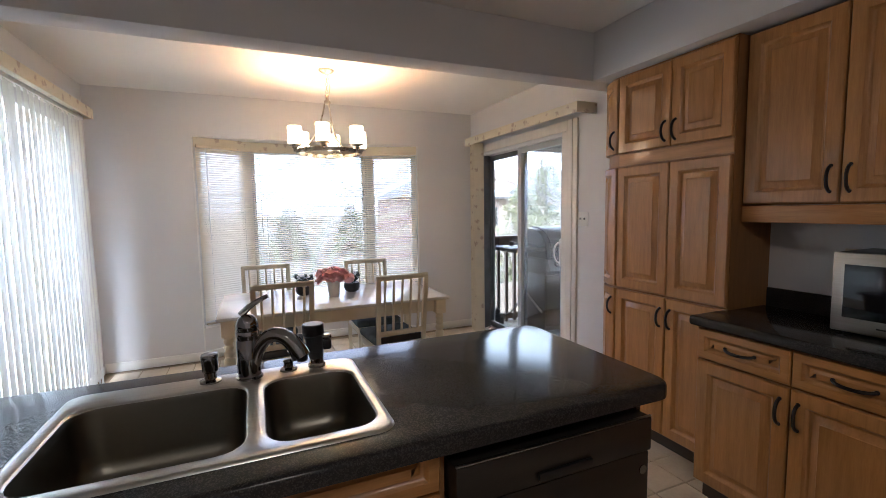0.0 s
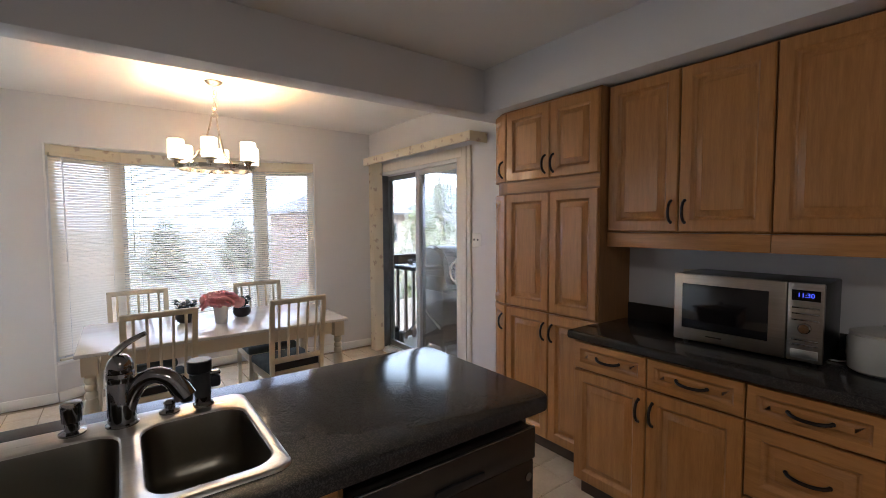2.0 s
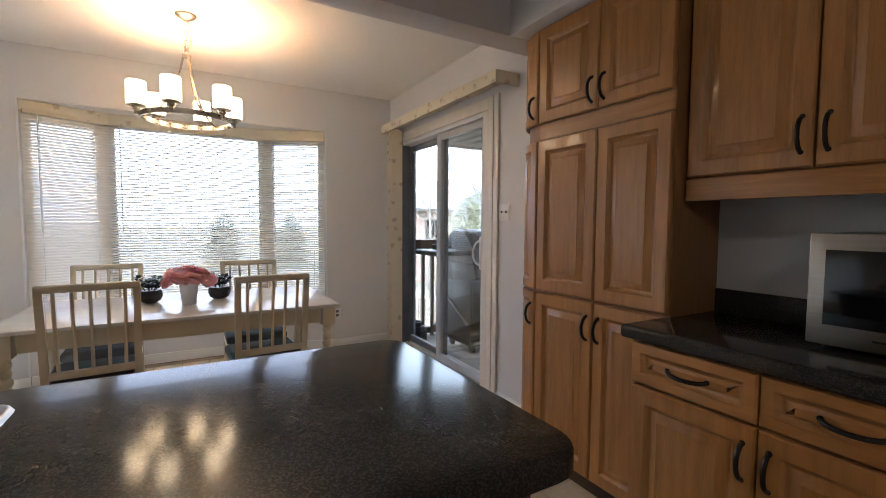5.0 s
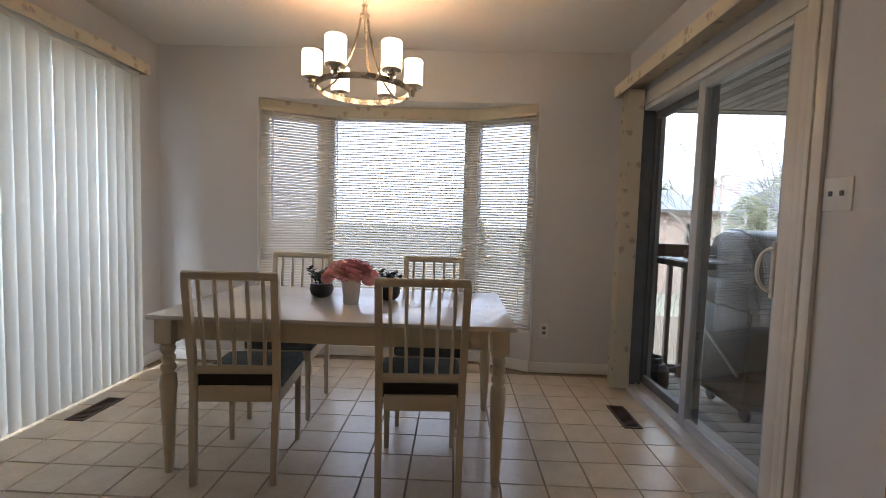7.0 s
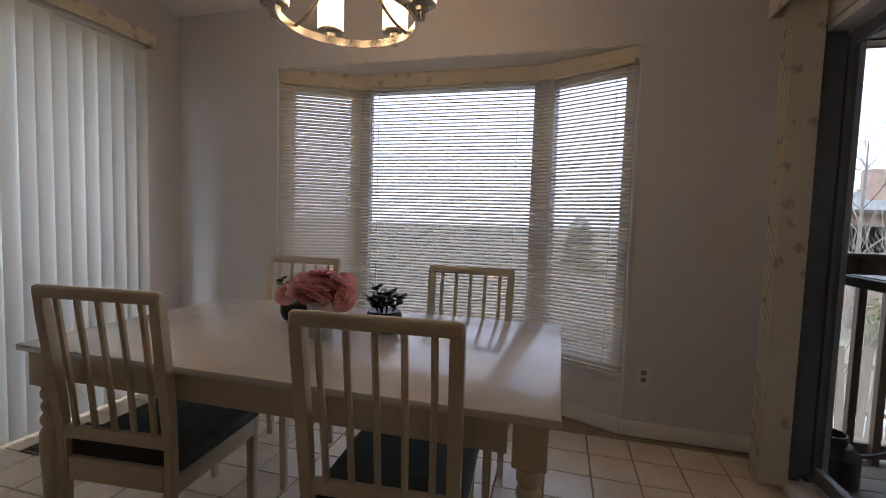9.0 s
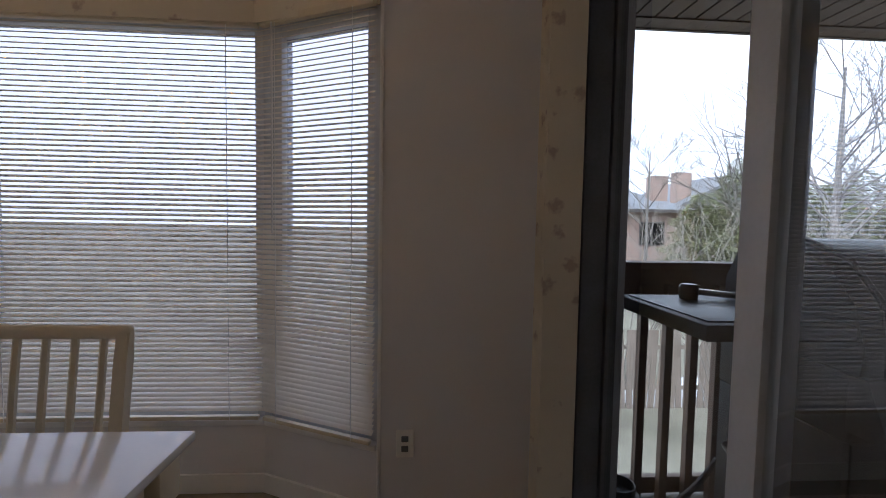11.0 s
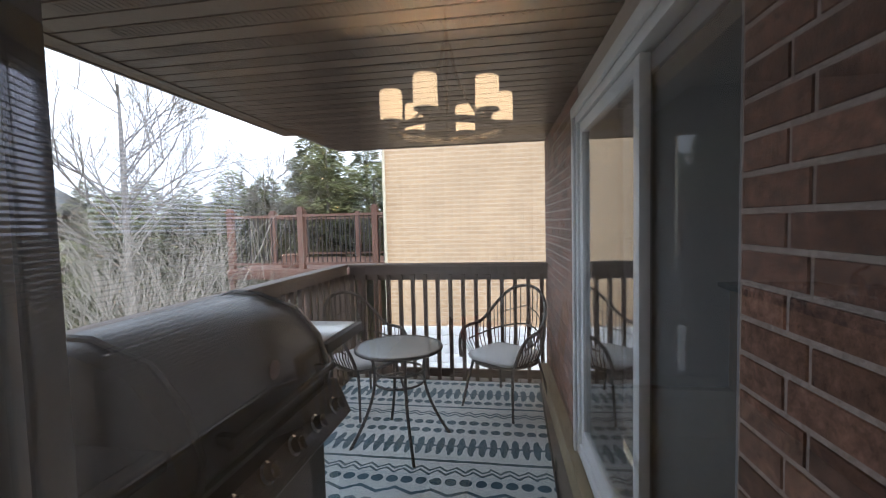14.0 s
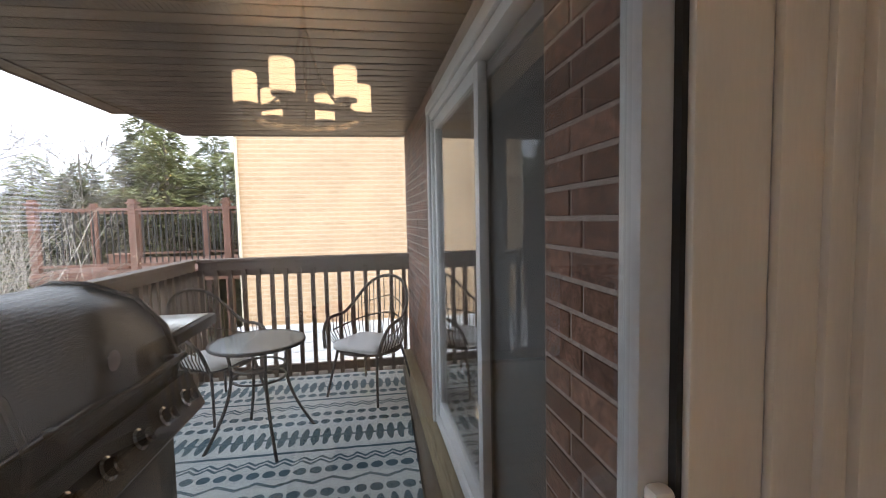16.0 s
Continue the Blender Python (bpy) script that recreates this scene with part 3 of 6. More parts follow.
def vertical_vane(h, w):
    bm = bmesh.new()
    n = 6
    cols = []
    for i in range(n + 1):
        u = (i / n - 0.5) * w
        bow = 0.005 * (1 - (2 * i / n - 1) ** 2)
        cols.append((bm.verts.new((bow, u, 0)), bm.verts.new((bow, u, h))))
    for (a, b), (c, d) in zip(cols, cols[1:]):
        bm.faces.new((a, c, d, b))
    return mesh_of("vane", bm, M_VANE)


vb = thing("vertical_blind", "ivory vertical blind hanging closed over a patio door", "window blind")
part("track", boxes((-1.19, -1.15, 2.95, 4.86, 2.18, 2.21), bevel=0.003), M_WHITEP, vb)
vane = vertical_vane(2.168, 0.089)
y = 2.97
while y < 4.86:
    part("vane", vane, None, vb, at=pose(-1.165, y, 0.012, 0, random.uniform(-0.1, 0.1), 6 + random.uniform(-2, 2)))
    y += 0.078
stack = thing("vane_stack", "bunched floral fabric vanes beside the patio door", "window blind")
for i in range(9):
    part("vane", boxes((2.335, 2.452, 4.845 + 0.0125 * i, 4.8485 + 0.0125 * i, 0.03, 2.16)), M_VAL, stack)
solid("window_4", boxes((XL - 0.11, XL - 0.10, LY0, LY1, 0.076, 2.12)), M_GLASS, "glass of the side patio door behind the blind", "window").visible_shadow = False
for y0, y1 in ((LY0, LY0 + 0.06), ((LY0 + LY1) / 2 - 0.04, (LY0 + LY1) / 2 + 0.04), (LY1 - 0.06, LY1)):
    solid("trim", boxes((XL - 0.15, XL - 0.06, y0, y1, 0.0, 2.12), bevel=0.003), M_VINYL, "white frame of the side patio door", "trim")

solid("trim", boxes((XL - 0.15, XL - 0.03, LY0 + 0.061, LY1 - 0.061, 0.0, 0.075), bevel=0.003), M_VINYL, "white sill of the side patio door", "trim")

# ---- sliding patio door ----
door = thing("door_1", "white sliding patio door with two glass panels", "door", kind="structure")
part("door_casing", boxes((XR - 0.018, XR, DY0 - 0.13, DY0 - 0.082, 0, DTOP + 0.085), (XR - 0.009, XR, DY0 - 0.082, DY0 - 0.068, 0, DTOP + 0.085),
                          (XR - 0.017, XR, DY0 - 0.068, DY0 - 0.044, 0, DTOP + 0.085), (XR - 0.011, XR, DY0 - 0.044, DY0 - 0.001, 0, DTOP + 0.085), (XR - 0.014, XR, DY1 + 0.001, DY1 + 0.06, 0, DTOP + 0.085),
                          (XR - 0.014, XR, DY0 - 0.001, DY1 + 0.001, DTOP + 0.001, DTOP + 0.085), bevel=0.003), M_CASING, door)
part("door_jamb", boxes((XR - 0.004, XR + 0.012, DY0, DY0 + 0.073, 0, DTOP), (XR + 0.012, XR + 0.17, DY0, DY0 + 0.008, 0, DTOP), bevel=0.003), M_CASING, door, "cream painted jamb")
part("door_jamb", boxes((XR - 0.004, XR + 0.17, DY0 + 0.074, DY1 - 0.035, DTOP - 0.035, DTOP), bevel=0.003), M_VINYL, door)
part("door_jamb", boxes((XR - 0.004, XR + 0.078, DY1 - 0.03, DY1, 0, DTOP), bevel=0.003), M_DARKV, door, "grey jamb with track grooves, shade put into its colour")
part("track", boxes((XR - 0.03, XR + 0.20, DY0 + 0.074, DY1 - 0.035, -0.02, 0.045), (XR + 0.035, XR + 0.042, DY0 + 0.074, DY1 - 0.035, 0.045, 0.06),
                    (XR + 0.10, XR + 0.107, DY0 + 0.074, DY1 - 0.035, 0.045, 0.06), bevel=0.002), M_VINYL, door)


def glass_panel(y0, y1, x, st, body, tag, st2=None):
    st2 = st2 or st
    p = part("door_panel", boxes((x - 0.018, x + 0.018, y0, y0 + st, 0.06, DTOP - 0.04), (x - 0.018, x + 0.018, y1 - st2, y1, 0.06, DTOP - 0.04),
                                 (x - 0.018, x + 0.018, y0 + st, y1 - st2, 0.06, 0.118), (x - 0.018, x + 0.018, y0 + st, y1 - st2, DTOP - 0.092, DTOP - 0.04), bevel=0.003),
             body, door, tag)
    g = part("pane", boxes((x - 0.004, x + 0.004, y0 + st, y1 - st2, 0.118, DTOP - 0.092)), M_DOORGL, p)
    g.visible_shadow = False
    return p


part("weather_strip", boxes((XR + 0.004, XR + 0.0145, DY0 + 0.0735, DY0 + 0.079, 0.05, DTOP - 0.036)), M_BLACKP, door, "black weather strip")
slide = glass_panel(3.452, 4.225, XR + 0.034, 0.096, M_PANEL, "white sliding panel with its shade put into the colour", 0.066)
fixed = glass_panel(4.20, DY1 - 0.006, XR + 0.102, 0.055, M_DARKV, "fixed panel with shade put into its frame's grey", 0.03)
bm = bmesh.new()
box(bm, XR - 0.004, XR + 0.016, 3.522, 3.544, 0.92, 1.16, 0.006)
tube(bm, bez((XR - 0.002, 3.536, 1.13), (XR - 0.055, 3.575, 1.12), (XR - 0.055, 3.575, 0.96), (XR - 0.002, 3.536, 0.95), 12), 0.008)
part("door_handle", bm, M_WHITEP, slide, "white loop pull handle")

# ---- small wall fittings ----
sw = thing("light_switch", "white double toggle switch plate on the wall", "light switch", pose(XR, 3.245, 1.335))
part("plate", boxes((-0.006, 0, -0.058, 0.058, -0.058, 0.058), bevel=0.003), M_WHITEP, sw)
for yy in (-0.023, 0.023):
    part("toggle", boxes((-0.016, -0.006, yy - 0.005, yy + 0.005, -0.006, 0.012), bevel=0.002), M_DARKV, sw)


def outlet(m, body):
    o = thing("wall_outlet", "duplex electrical outlet plate low on the wall", "outlet", m)
    part("plate", boxes((-0.035, 0.035, -0.006, 0, -0.057, 0.057), bevel=0.003), body, o)
    for zz in (-0.02, 0.02):
        part("socket", boxes((-0.014, 0.014, -0.0085, -0.006, zz - 0.012, zz + 0.012), bevel=0.003), M_DARKV, o)


outlet(pose(1.90, YW, 0.346), M_WHITEP)
outlet(pose(XR, 1.50, 1.17, 0, 0, -90), M_CREAM)


def floor_vent(m):
    f = thing("floor_vent", "brown metal floor register set in the tiles", "floor vent", m, "floor vents")
    part("frame", boxes((-0.055, 0.055, -0.16, -0.145, 0.0, 0.006), (-0.055, 0.055, 0.145, 0.16, 0.0, 0.006), (-0.055, -0.042, -0.145, 0.145, 0.0, 0.006),
                        (0.042, 0.055, -0.145, 0.145, 0, 0.006)), M_VENT, f)
    # flat black sheet in place of the darkness below the louvres
    part("duct", boxes((-0.042, 0.042, -0.145, 0.145, 0.0, 0.001)), M_BLACKP, f)
    for k in range(18):
        yy = -0.135 + k * 0.0159
        part("louvre", boxes((-0.042, 0.042, yy - 0.003, yy + 0.003, 0.001, 0.005)), M_VENT, f)


floor_vent(pose(2.26, 4.42, 0.0))
floor_vent(pose(-0.99, 4.23, 0.0))


# ---- kitchen cabinets ----
def panel_door(w, h, frame=0.062, curve=None):
    """A raised-panel door, 0..w wide and 0..h high, its back at y = 0 and its front towards -y."""
    bm = bmesh.new()
    fr = min(frame, w * 0.24, h * 0.3)
    loops = [(0, 0), (0, -0.015), (0.005, -0.021), (fr - 0.008, -0.021), (fr - 0.002, -0.015), (fr + 0.004, -0.007), (fr + 0.010, -0.0045), (fr + 0.036, -0.0165), (fr + 0.039, -0.0190)]
    rings = []
    for i, d in loops:
        rings.append([bm.verts.new(p) for p in ((i, d, i), (w - i, d, i), (w - i, d, h - i), (i, d, h - i))])
    for a, b in zip(rings, rings[1:]):
        for k in range(4):
            bm.faces.new((a[k], a[(k + 1) % 4], b[(k + 1) % 4], b[k]))
    bm.faces.new(rings[-1])
    bm.faces.new(rings[0][::-1])
    if curve:
        for k in range(1, 9):
            g = bm.verts[:] + bm.edges[:] + bm.faces[:]
            bmesh.ops.bisect_plane(bm, geom=g, plane_co=(w * k / 9, 0, 0), plane_no=(1, 0, 0))
        for vtx in bm.verts:
            th = (w - vtx.co.x) / curve
            rad = curve - vtx.co.y
            vtx.co.x, vtx.co.y = -rad * math.sin(th), curve - rad * math.cos(th)
    return bm


def pull(length, upright=True):
    bm = bmesh.new()
    h = length / 2
    if upright:
        tube(bm, bez((0, 0, -h), (0, -0.042, -h * 0.85), (0, -0.042, h * 0.85), (0, 0, h), 10), 0.0068, 8)
        for z in (-h, h):
            lathe(bm, [(0.008, 0), (0.008, -0.003), (0.0055, -0.006)], (0, 0, z), 10, "y")
    else:
        tube(bm, bez((-h, 0, 0.004), (-h * 0.8, -0.036, -0.006), (h * 0.8, -0.036, -0.006), (h, 0, 0.004), 10), 0.0068, 8)
        for x in (-h, h):
            lathe(bm, [(0.008, 0), (0.008, -0.003), (0.0055, -0.006)], (x, 0, 0.004), 10, "y")
    return bm


def put_door(cab, x, z, w, h, handle=None, name="door"):
    """handle: (x, z, upright) in the cabinet's own metres."""
    d = part(name, panel_door(w, h), M_OAK if name == "door" else M_OAKH, cab, at=pose(x, 0, z))
    if handle:
        hx, hz, up = handle
        part("handle", pull(0.105 if up else 0.125, up), M_PULL, d, "dark bronze arched pull", at=pose(hx - x, -0.02, hz - z))
    return d


def unit_at(name, label, face, y_far, width, group):
    """A cabinet whose face looks to -x; its own x runs along its front, from the far end towards the kitchen."""
    return thing(name, label, "cabinet", pose(face + 0.02, y_far, 0, 0, 0, -90), group)


def base_unit(y_far, w, kind):
    c = unit_at("base_cabinet", "honey oak base cabinet with raised panels under dark worktop", 1.95, y_far, w, "base cabinets")
    part("body", boxes((0.001, w - 0.001, 0.002, 0.50, 0.10, 0.862)), M_OAKIN, c)
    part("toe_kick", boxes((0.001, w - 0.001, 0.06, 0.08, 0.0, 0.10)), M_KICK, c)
    if kind == "doors":
        hw = w / 2
        for k in (0, 1):
            x = 0.004 + k * hw
            dw = hw - 0.006
            put_door(c, x, 0.715, dw, 0.142, (x + dw / 2, 0.785, False), "drawer_front")
            hx = x + dw - 0.03 if k == 0 else x + 0.03
            put_door(c, x, 0.112, dw, 0.592, (hx, 0.60, True))
    else:
        put_door(c, 0.004, 0.715, w - 0.008, 0.142, (w / 2, 0.785, False), "drawer_front")
        put_door(c, 0.004, 0.415, w - 0.008, 0.29, (w / 2, 0.56, False), "drawer_front")
        put_door(c, 0.004, 0.112, w - 0.008, 0.293, (w / 2, 0.26, False), "drawer_front")
    return c


base_unit(1.845, 0.795, "doors")
base_unit(1.05, 0.40, "drawers")
base_unit(0.65, 0.80, "doors")
base_unit(-0.15, 0.80, "doors")
base_unit(-0.95, 0.62, "doors")


def upper_unit(y_far, w):
    c = unit_at("wall_cabinet", "honey oak wall cabinet with two raised-panel doors", 2.22, y_far, w, "wall cabinets")
    part("body", boxes((0.001, w - 0.001, 0.002, 0.235, 1.425, 2.225)), M_OAKIN, c)
    hw = w / 2
    for k in (0, 1):
        x = 0.004 + k * hw
        hx = x + hw - 0.036 if k == 0 else x + 0.03
        put_door(c, x, 1.432, hw - 0.007, 0.785, (hx, 1.53, True))
    part("light_rail", boxes((0.001, w - 0.001, -0.018, 0.004, 1.345, 1.424), bevel=0.003), M_OAKH, c)
    return c


upper_unit(1.838, 0.77)
upper_unit(1.067, 0.90)
upper_unit(0.166, 0.90)
upper_unit(-0.735, 0.86)
solid("bulkhead", boxes((2.10, XR - 0.001, YK, 2.734, 2.235, CEIL - 0.002), bevel=0.003), M_WALL, "painted bulkhead above the cabinets", "bulkhead")

pantry = unit_at("pantry_cabinet", "tall honey oak pantry with a rounded end", 2.15, 2.565, 0.72, "")
R = 0.215
arc = [(-R * math.sin(a), R - R * math.cos(a)) for a in [i * math.pi / 2 / 10 for i in range(11)]]
body = [(0.718, 0.305), (0.718, 0.0)] + arc + [(-R, 0.305)]
part("body", prism(bmesh.new(), body, 0.10, 2.225), M_OAKIN, pantry)
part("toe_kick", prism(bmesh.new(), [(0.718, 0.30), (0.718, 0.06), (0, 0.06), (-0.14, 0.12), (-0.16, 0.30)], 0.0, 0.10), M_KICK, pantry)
ROWS = ((0.112, 0.80, "low"), (0.925, 0.745, "mid"), (1.755, 0.455, "top"))
for z, h, row in ROWS:
    hz = {"low": z + h - 0.115, "mid": None, "top": z + 0.085}[row]
    cw = 0.235
    cd = part("door", panel_door(cw, h, 0.05, R), M_OAK, pantry, "curved end door", at=pose(-0.004, 0, z))
    if hz:
        th = 0.022 / R
        part("handle", pull(0.105), M_PULL, cd, "dark bronze arched pull", at=pose(-0.03, -0.017, hz - z, 0, 0, math.degrees(-th)))
    put_door(pantry, 0.004, z, 0.366, h, (0.34, hz, True) if hz else None)
    put_door(pantry, 0.376, z, 0.338, h, (0.405, hz, True) if hz else None)
part("rail", boxes((0.0, 0.716, -0.003, 0.001, 1.68, 1.745)), M_OAKH, pantry)

# worktop by the wall
wt = thing("worktop", "dark speckled laminate worktop with rounded front edge", "worktop")
bm = bmesh.new()
box(bm, 1.925, XR - 0.022, YK + 0.002, 1.875, 0.866, 0.912, 0.014, 3)
part("top", bm, M_COUNTER, wt)
part("backsplash", boxes((XR - 0.021, XR - 0.002, YK + 0.002, 1.845, 0.90, 1.005), bevel=0.004), M_COUNTER, wt)

# microwave
mw = thing("microwave", "stainless steel microwave oven on the worktop", "microwave", pose(2.165, 1.15, 0.912, 0, 0, -88.5))
part("body", boxes((-0.275, 0.275, 0.018, 0.29, 0.012, 0.326), bevel=0.006), M_BLACKP, mw, "black painted casing")
part("door", boxes((-0.278, 0.160, 0.0, 0.018, 0.014, 0.326), bevel=0.005), M_MICRO, mw)
part("window", boxes((-0.240, 0.100, -0.002, 0.0, 0.072, 0.280), bevel=0.0008), M_DARKGL, mw, "dark oven window")
part("control_panel", boxes((0.163, 0.278, 0.0, 0.018, 0.014, 0.326), bevel=0.005), M_MICRO, mw)
part("display", boxes((0.176, 0.266, -0.0015, 0.0, 0.256, 0.298)), M_DARKGL, mw)
for zz in (0.228, 0.205, 0.18, 0.10, 0.082):
    part("button_row", boxes((0.178, 0.264, -0.003, 0.0, zz - 0.003, zz + 0.003), bevel=0.001), M_CHROME, mw)
part("dial", lathe(bmesh.new(), [(0.021, 0), (0.021, -0.014), (0.017, -0.018)], (0.221, 0, 0.148), 20, "y"), M_CHROME, mw)
part("door_button", boxes((0.178, 0.264, -0.003, 0.0, 0.028, 0.062), bevel=0.002), M_STEEL, mw)
for x in (-0.24, 0.24):
    for yy in (0.05, 0.26):
        part("foot", lathe(bmesh.new(), [(0.014, 0.0), (0.014, 0.012)], (x, yy, 0), 10), M_BLACKP, mw)
part("badge", boxes((-0.135, -0.07, -0.0012, 0.0, 0.042, 0.048)), M_BLACKP, mw)
fc = bpy.data.curves.new("clock_digits", "FONT")
fc.body, fc.size, fc.extrude = "11:30", 0.025, 0.0004
fc.align_x, fc.align_y = "CENTER", "CENTER"
digits = new("clock_digits", fc)
fc.materials.append(glow("blue_display", (0.10, 0.12, 0.9), 0.16))
digits.parent = mw
digits.matrix_basis = pose(0.221, -0.003, 0.277, 90, 0, 0)

can = thing("canister", "pale grey rounded kitchen canister beside the microwave", "canister", pose(2.30, 0.72, 0.912))
part("body", lathe(bmesh.new(), [(0.09, 0), (0.105, 0.01), (0.11, 0.06), (0.11, 0.12), (0.10, 0.14)], seg=28), mat("pale_grey_plastic", (0.42, 0.43, 0.41), 0.4, var=0.05), can)
part("lid", lathe(bmesh.new(), [(0.101, 0.141), (0.103, 0.15), (0.06, 0.165), (0.012, 0.168), (0.012, 0.178)], seg=28), mat("pale_grey_lid", (0.47, 0.47, 0.45), 0.4, var=0.05), can)
cord = new("power_cord", mesh_of("power_cord", tube(bmesh.new(), bez((2.44, 0.86, 0.918), (2.36, 0.78, 0.916), (2.30, 0.90, 0.916), (2.36, 0.90, 0.917), 14), 0.0035, 6), M_WHITEP))
tagged(cord, "thin pale power cord lying on the worktop", "cable")

# ---- peninsula with sink ----
IX1, IY0, IY1 = 1.18, 1.335, 2.10
SX0, SX1, SY0, SY1 = -0.46, 0.342, 1.418, 1.985
pen = thing("peninsula_worktop", "dark speckled laminate peninsula worktop with rounded edges", "worktop")
bm = bmesh.new()
xs, ys = [XL + 0.002, SX0 + 0.02, SX1 - 0.02, IX1], [IY0, SY0 + 0.02, SY1 - 0.02, IY1]
grid = [[bm.verts.new((x, y, 0.906)) for y in ys] for x in xs]
tops = []
for i in range(3):
    for j in range(3):
        if (i, j) != (1, 1):
            tops.append(bm.faces.new((grid[i][j], grid[i + 1][j], grid[i + 1][j + 1], grid[i][j + 1])))
r = bmesh.ops.extrude_face_region(bm, geom=tops)
bmesh.ops.translate(bm, verts=[g for g in r["geom"] if isinstance(g, bmesh.types.BMVert)], vec=(0, 0, -0.042))
bmesh.ops.recalc_face_normals(bm, faces=bm.faces[:])
ups = [e for e in bm.edges if all(abs(v.co.x - IX1) < 1e-4 and (abs(v.co.y - IY0) < 1e-4 or abs(v.co.y - IY1) < 1e-4) for v in e.verts) and abs(e.verts[0].co.z - e.verts[1].co.z) > 0.01]
bmesh.ops.bevel(bm, geom=ups, offset=0.07, segments=6, affect="EDGES", profile=0.5)
rim = [e for e in bm.edges if all(v.co.z > 0.9 for v in e.verts) and len(e.link_faces) == 2 and any(abs(f.normal.z) < 0.1 for f in e.link_faces)
       and not all(SX0 < v.co.x < SX1 and SY0 < v.co.y < SY1 for v in e.verts)]
bmesh.ops.bevel(bm, geom=rim, offset=0.014, segments=4, affect="EDGES", profile=0.5)
part("top", bm, M_COUNTER, pen)
pc = thing("peninsula_cabinet", "honey oak sink cabinet below the peninsula worktop", "cabinet")
part("side_panel", boxes((1.118, 1.135, 1.43, 1.99, 0.0, 0.863)), mat("dark_end_panel", (0.028, 0.02, 0.016), 0.4, var=0.25, scale=5, stretch=(9, 9, 0.8)), pc, "dark end panel")
part("back_panel", boxes((XL + 0.002, 1.135, 1.992, 2.008, 0.0, 0.863)), M_OAKIN, pc)
part("front_frame", boxes((XL + 0.002, 0.458, 1.425, 1.44, 0.80, 0.863), (XL + 0.002, 0.458, 1.425, 1.44, 0.10, 0.14), (0.44, 0.458, 1.425, 1.44, 0.14, 0.80)), M_OAKIN, pc)
for k in range(4):
    x = XL + 0.02 + k * 0.42
    part("door", panel_door(0.41, 0.60), M_OAK, pc, at=pose(x, 1.424, 0.12))
    part("false_front", panel_door(0.41, 0.13), M_OAKH, pc, at=pose(x, 1.424, 0.73))
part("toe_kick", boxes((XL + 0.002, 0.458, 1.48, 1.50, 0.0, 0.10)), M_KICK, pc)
dw = thing("dishwasher", "black built-in dishwasher under the peninsula worktop", "dishwasher")
part("door", boxes((0.465, 1.112, 1.372, 1.46, 0.11, 0.692), bevel=0.006), M_DWASH, dw)
part("control_panel", boxes((0.465, 1.112, 1.364, 1.46, 0.698, 0.802), bevel=0.005), M_DWASH, dw)
part("top_strip", boxes((0.465, 1.112, 1.3655, 1.374, 0.8025, 0.806), bevel=0.001), M_STEEL, dw, "thin pale metal edge")
part("latch", boxes((0.70, 0.88, 1.352, 1.3638, 0.712, 0.735), bevel=0.004), M_BLACKP, dw)
part("tub", boxes((0.47, 1.108, 1.462, 1.98, 0.02, 0.855)), M_BLACKP, dw)
part("badge", lathe(bmesh.new(), [(0.014, 0), (0.014, -0.003)], (1.085, 1.371, 0.64), 16, "y"), M_CHROME, dw)


def rrect(x0, x1, y0, y1, r, z, n=5):
    out = []
    for cx, cy, a0 in ((x1 - r, y1 - r, 0), (x0 + r, y1 - r, 90), (x0 + r, y0 + r, 180), (x1 - r, y0 + r, 270)):
        for k in range(n + 1):
            a = radians(a0 + 90 * k / n)
            out.append((cx + r * math.cos(a), cy + r * math.sin(a), z))
    return out


def loop_faces(bm, a, b):
    n = len(a)
    for i in range(n):
        bm.faces.new((a[i], a[(i + 1) % n], b[(i + 1) % n], b[i]))


sink = thing("sink", "stainless steel double bowl sink set in the worktop", "sink")
bm = bmesh.new()
outer = [[bm.verts.new(p) for p in rrect(SX0 + g, SX1 - g, SY0 + g, SY1 - g, 0.05 - g, z)] for g, z in ((0, 0.907), (0.004, 0.913), (0.012, 0.914))]
loop_faces(bm, outer[0], outer[1])
loop_faces(bm, outer[1], outer[2])
edges = [bm.edges.get((outer[2][i], outer[2][(i + 1) % len(outer[2])])) for i in range(len(outer[2]))]
BOWLS = ((-0.425, 0.008, 0.715), (0.046, 0.316, 0.735))
for x0, x1, deep in BOWLS:
    lip = [[bm.verts.new(p) for p in rrect(x0 + g, x1 - g, SY0 + 0.04 + g, 1.875 - g, 0.065, z)] for g, z in ((0, 0.914), (0.002, 0.9125), (0.005, 0.908))]
    for a, b in zip(lip, lip[1:]):
        loop_faces(bm, a, b)
    edges += [bm.edges.get((lip[0][i], lip[0][(i + 1) % len(lip[0])])) for i in range(len(lip[0]))]
bmesh.ops.triangle_fill(bm, use_beauty=True, edges=edges)
part("rim", bm, M_STEEL, sink, "polished steel rim", smooth=50)
for x0, x1, deep in BOWLS:
    bm = bmesh.new()
    rings = [[bm.verts.new(p) for p in rrect(x0 + g, x1 - g, SY0 + 0.04 + g, 1.875 - g, 0.065, z)] for g, z in
             ((0.0055, 0.908), (0.008, 0.895), (0.018, deep + 0.05), (0.026, deep + 0.02), (0.045, deep + 0.004), (0.075, deep))]
    for a, b in zip(rings, rings[1:]):
        loop_faces(bm, a, b)
    bm.faces.new(rings[-1])
    part("bowl", bm, M_SINK, sink, "brushed steel bowl with dark reflections put into its colour", smooth=50)
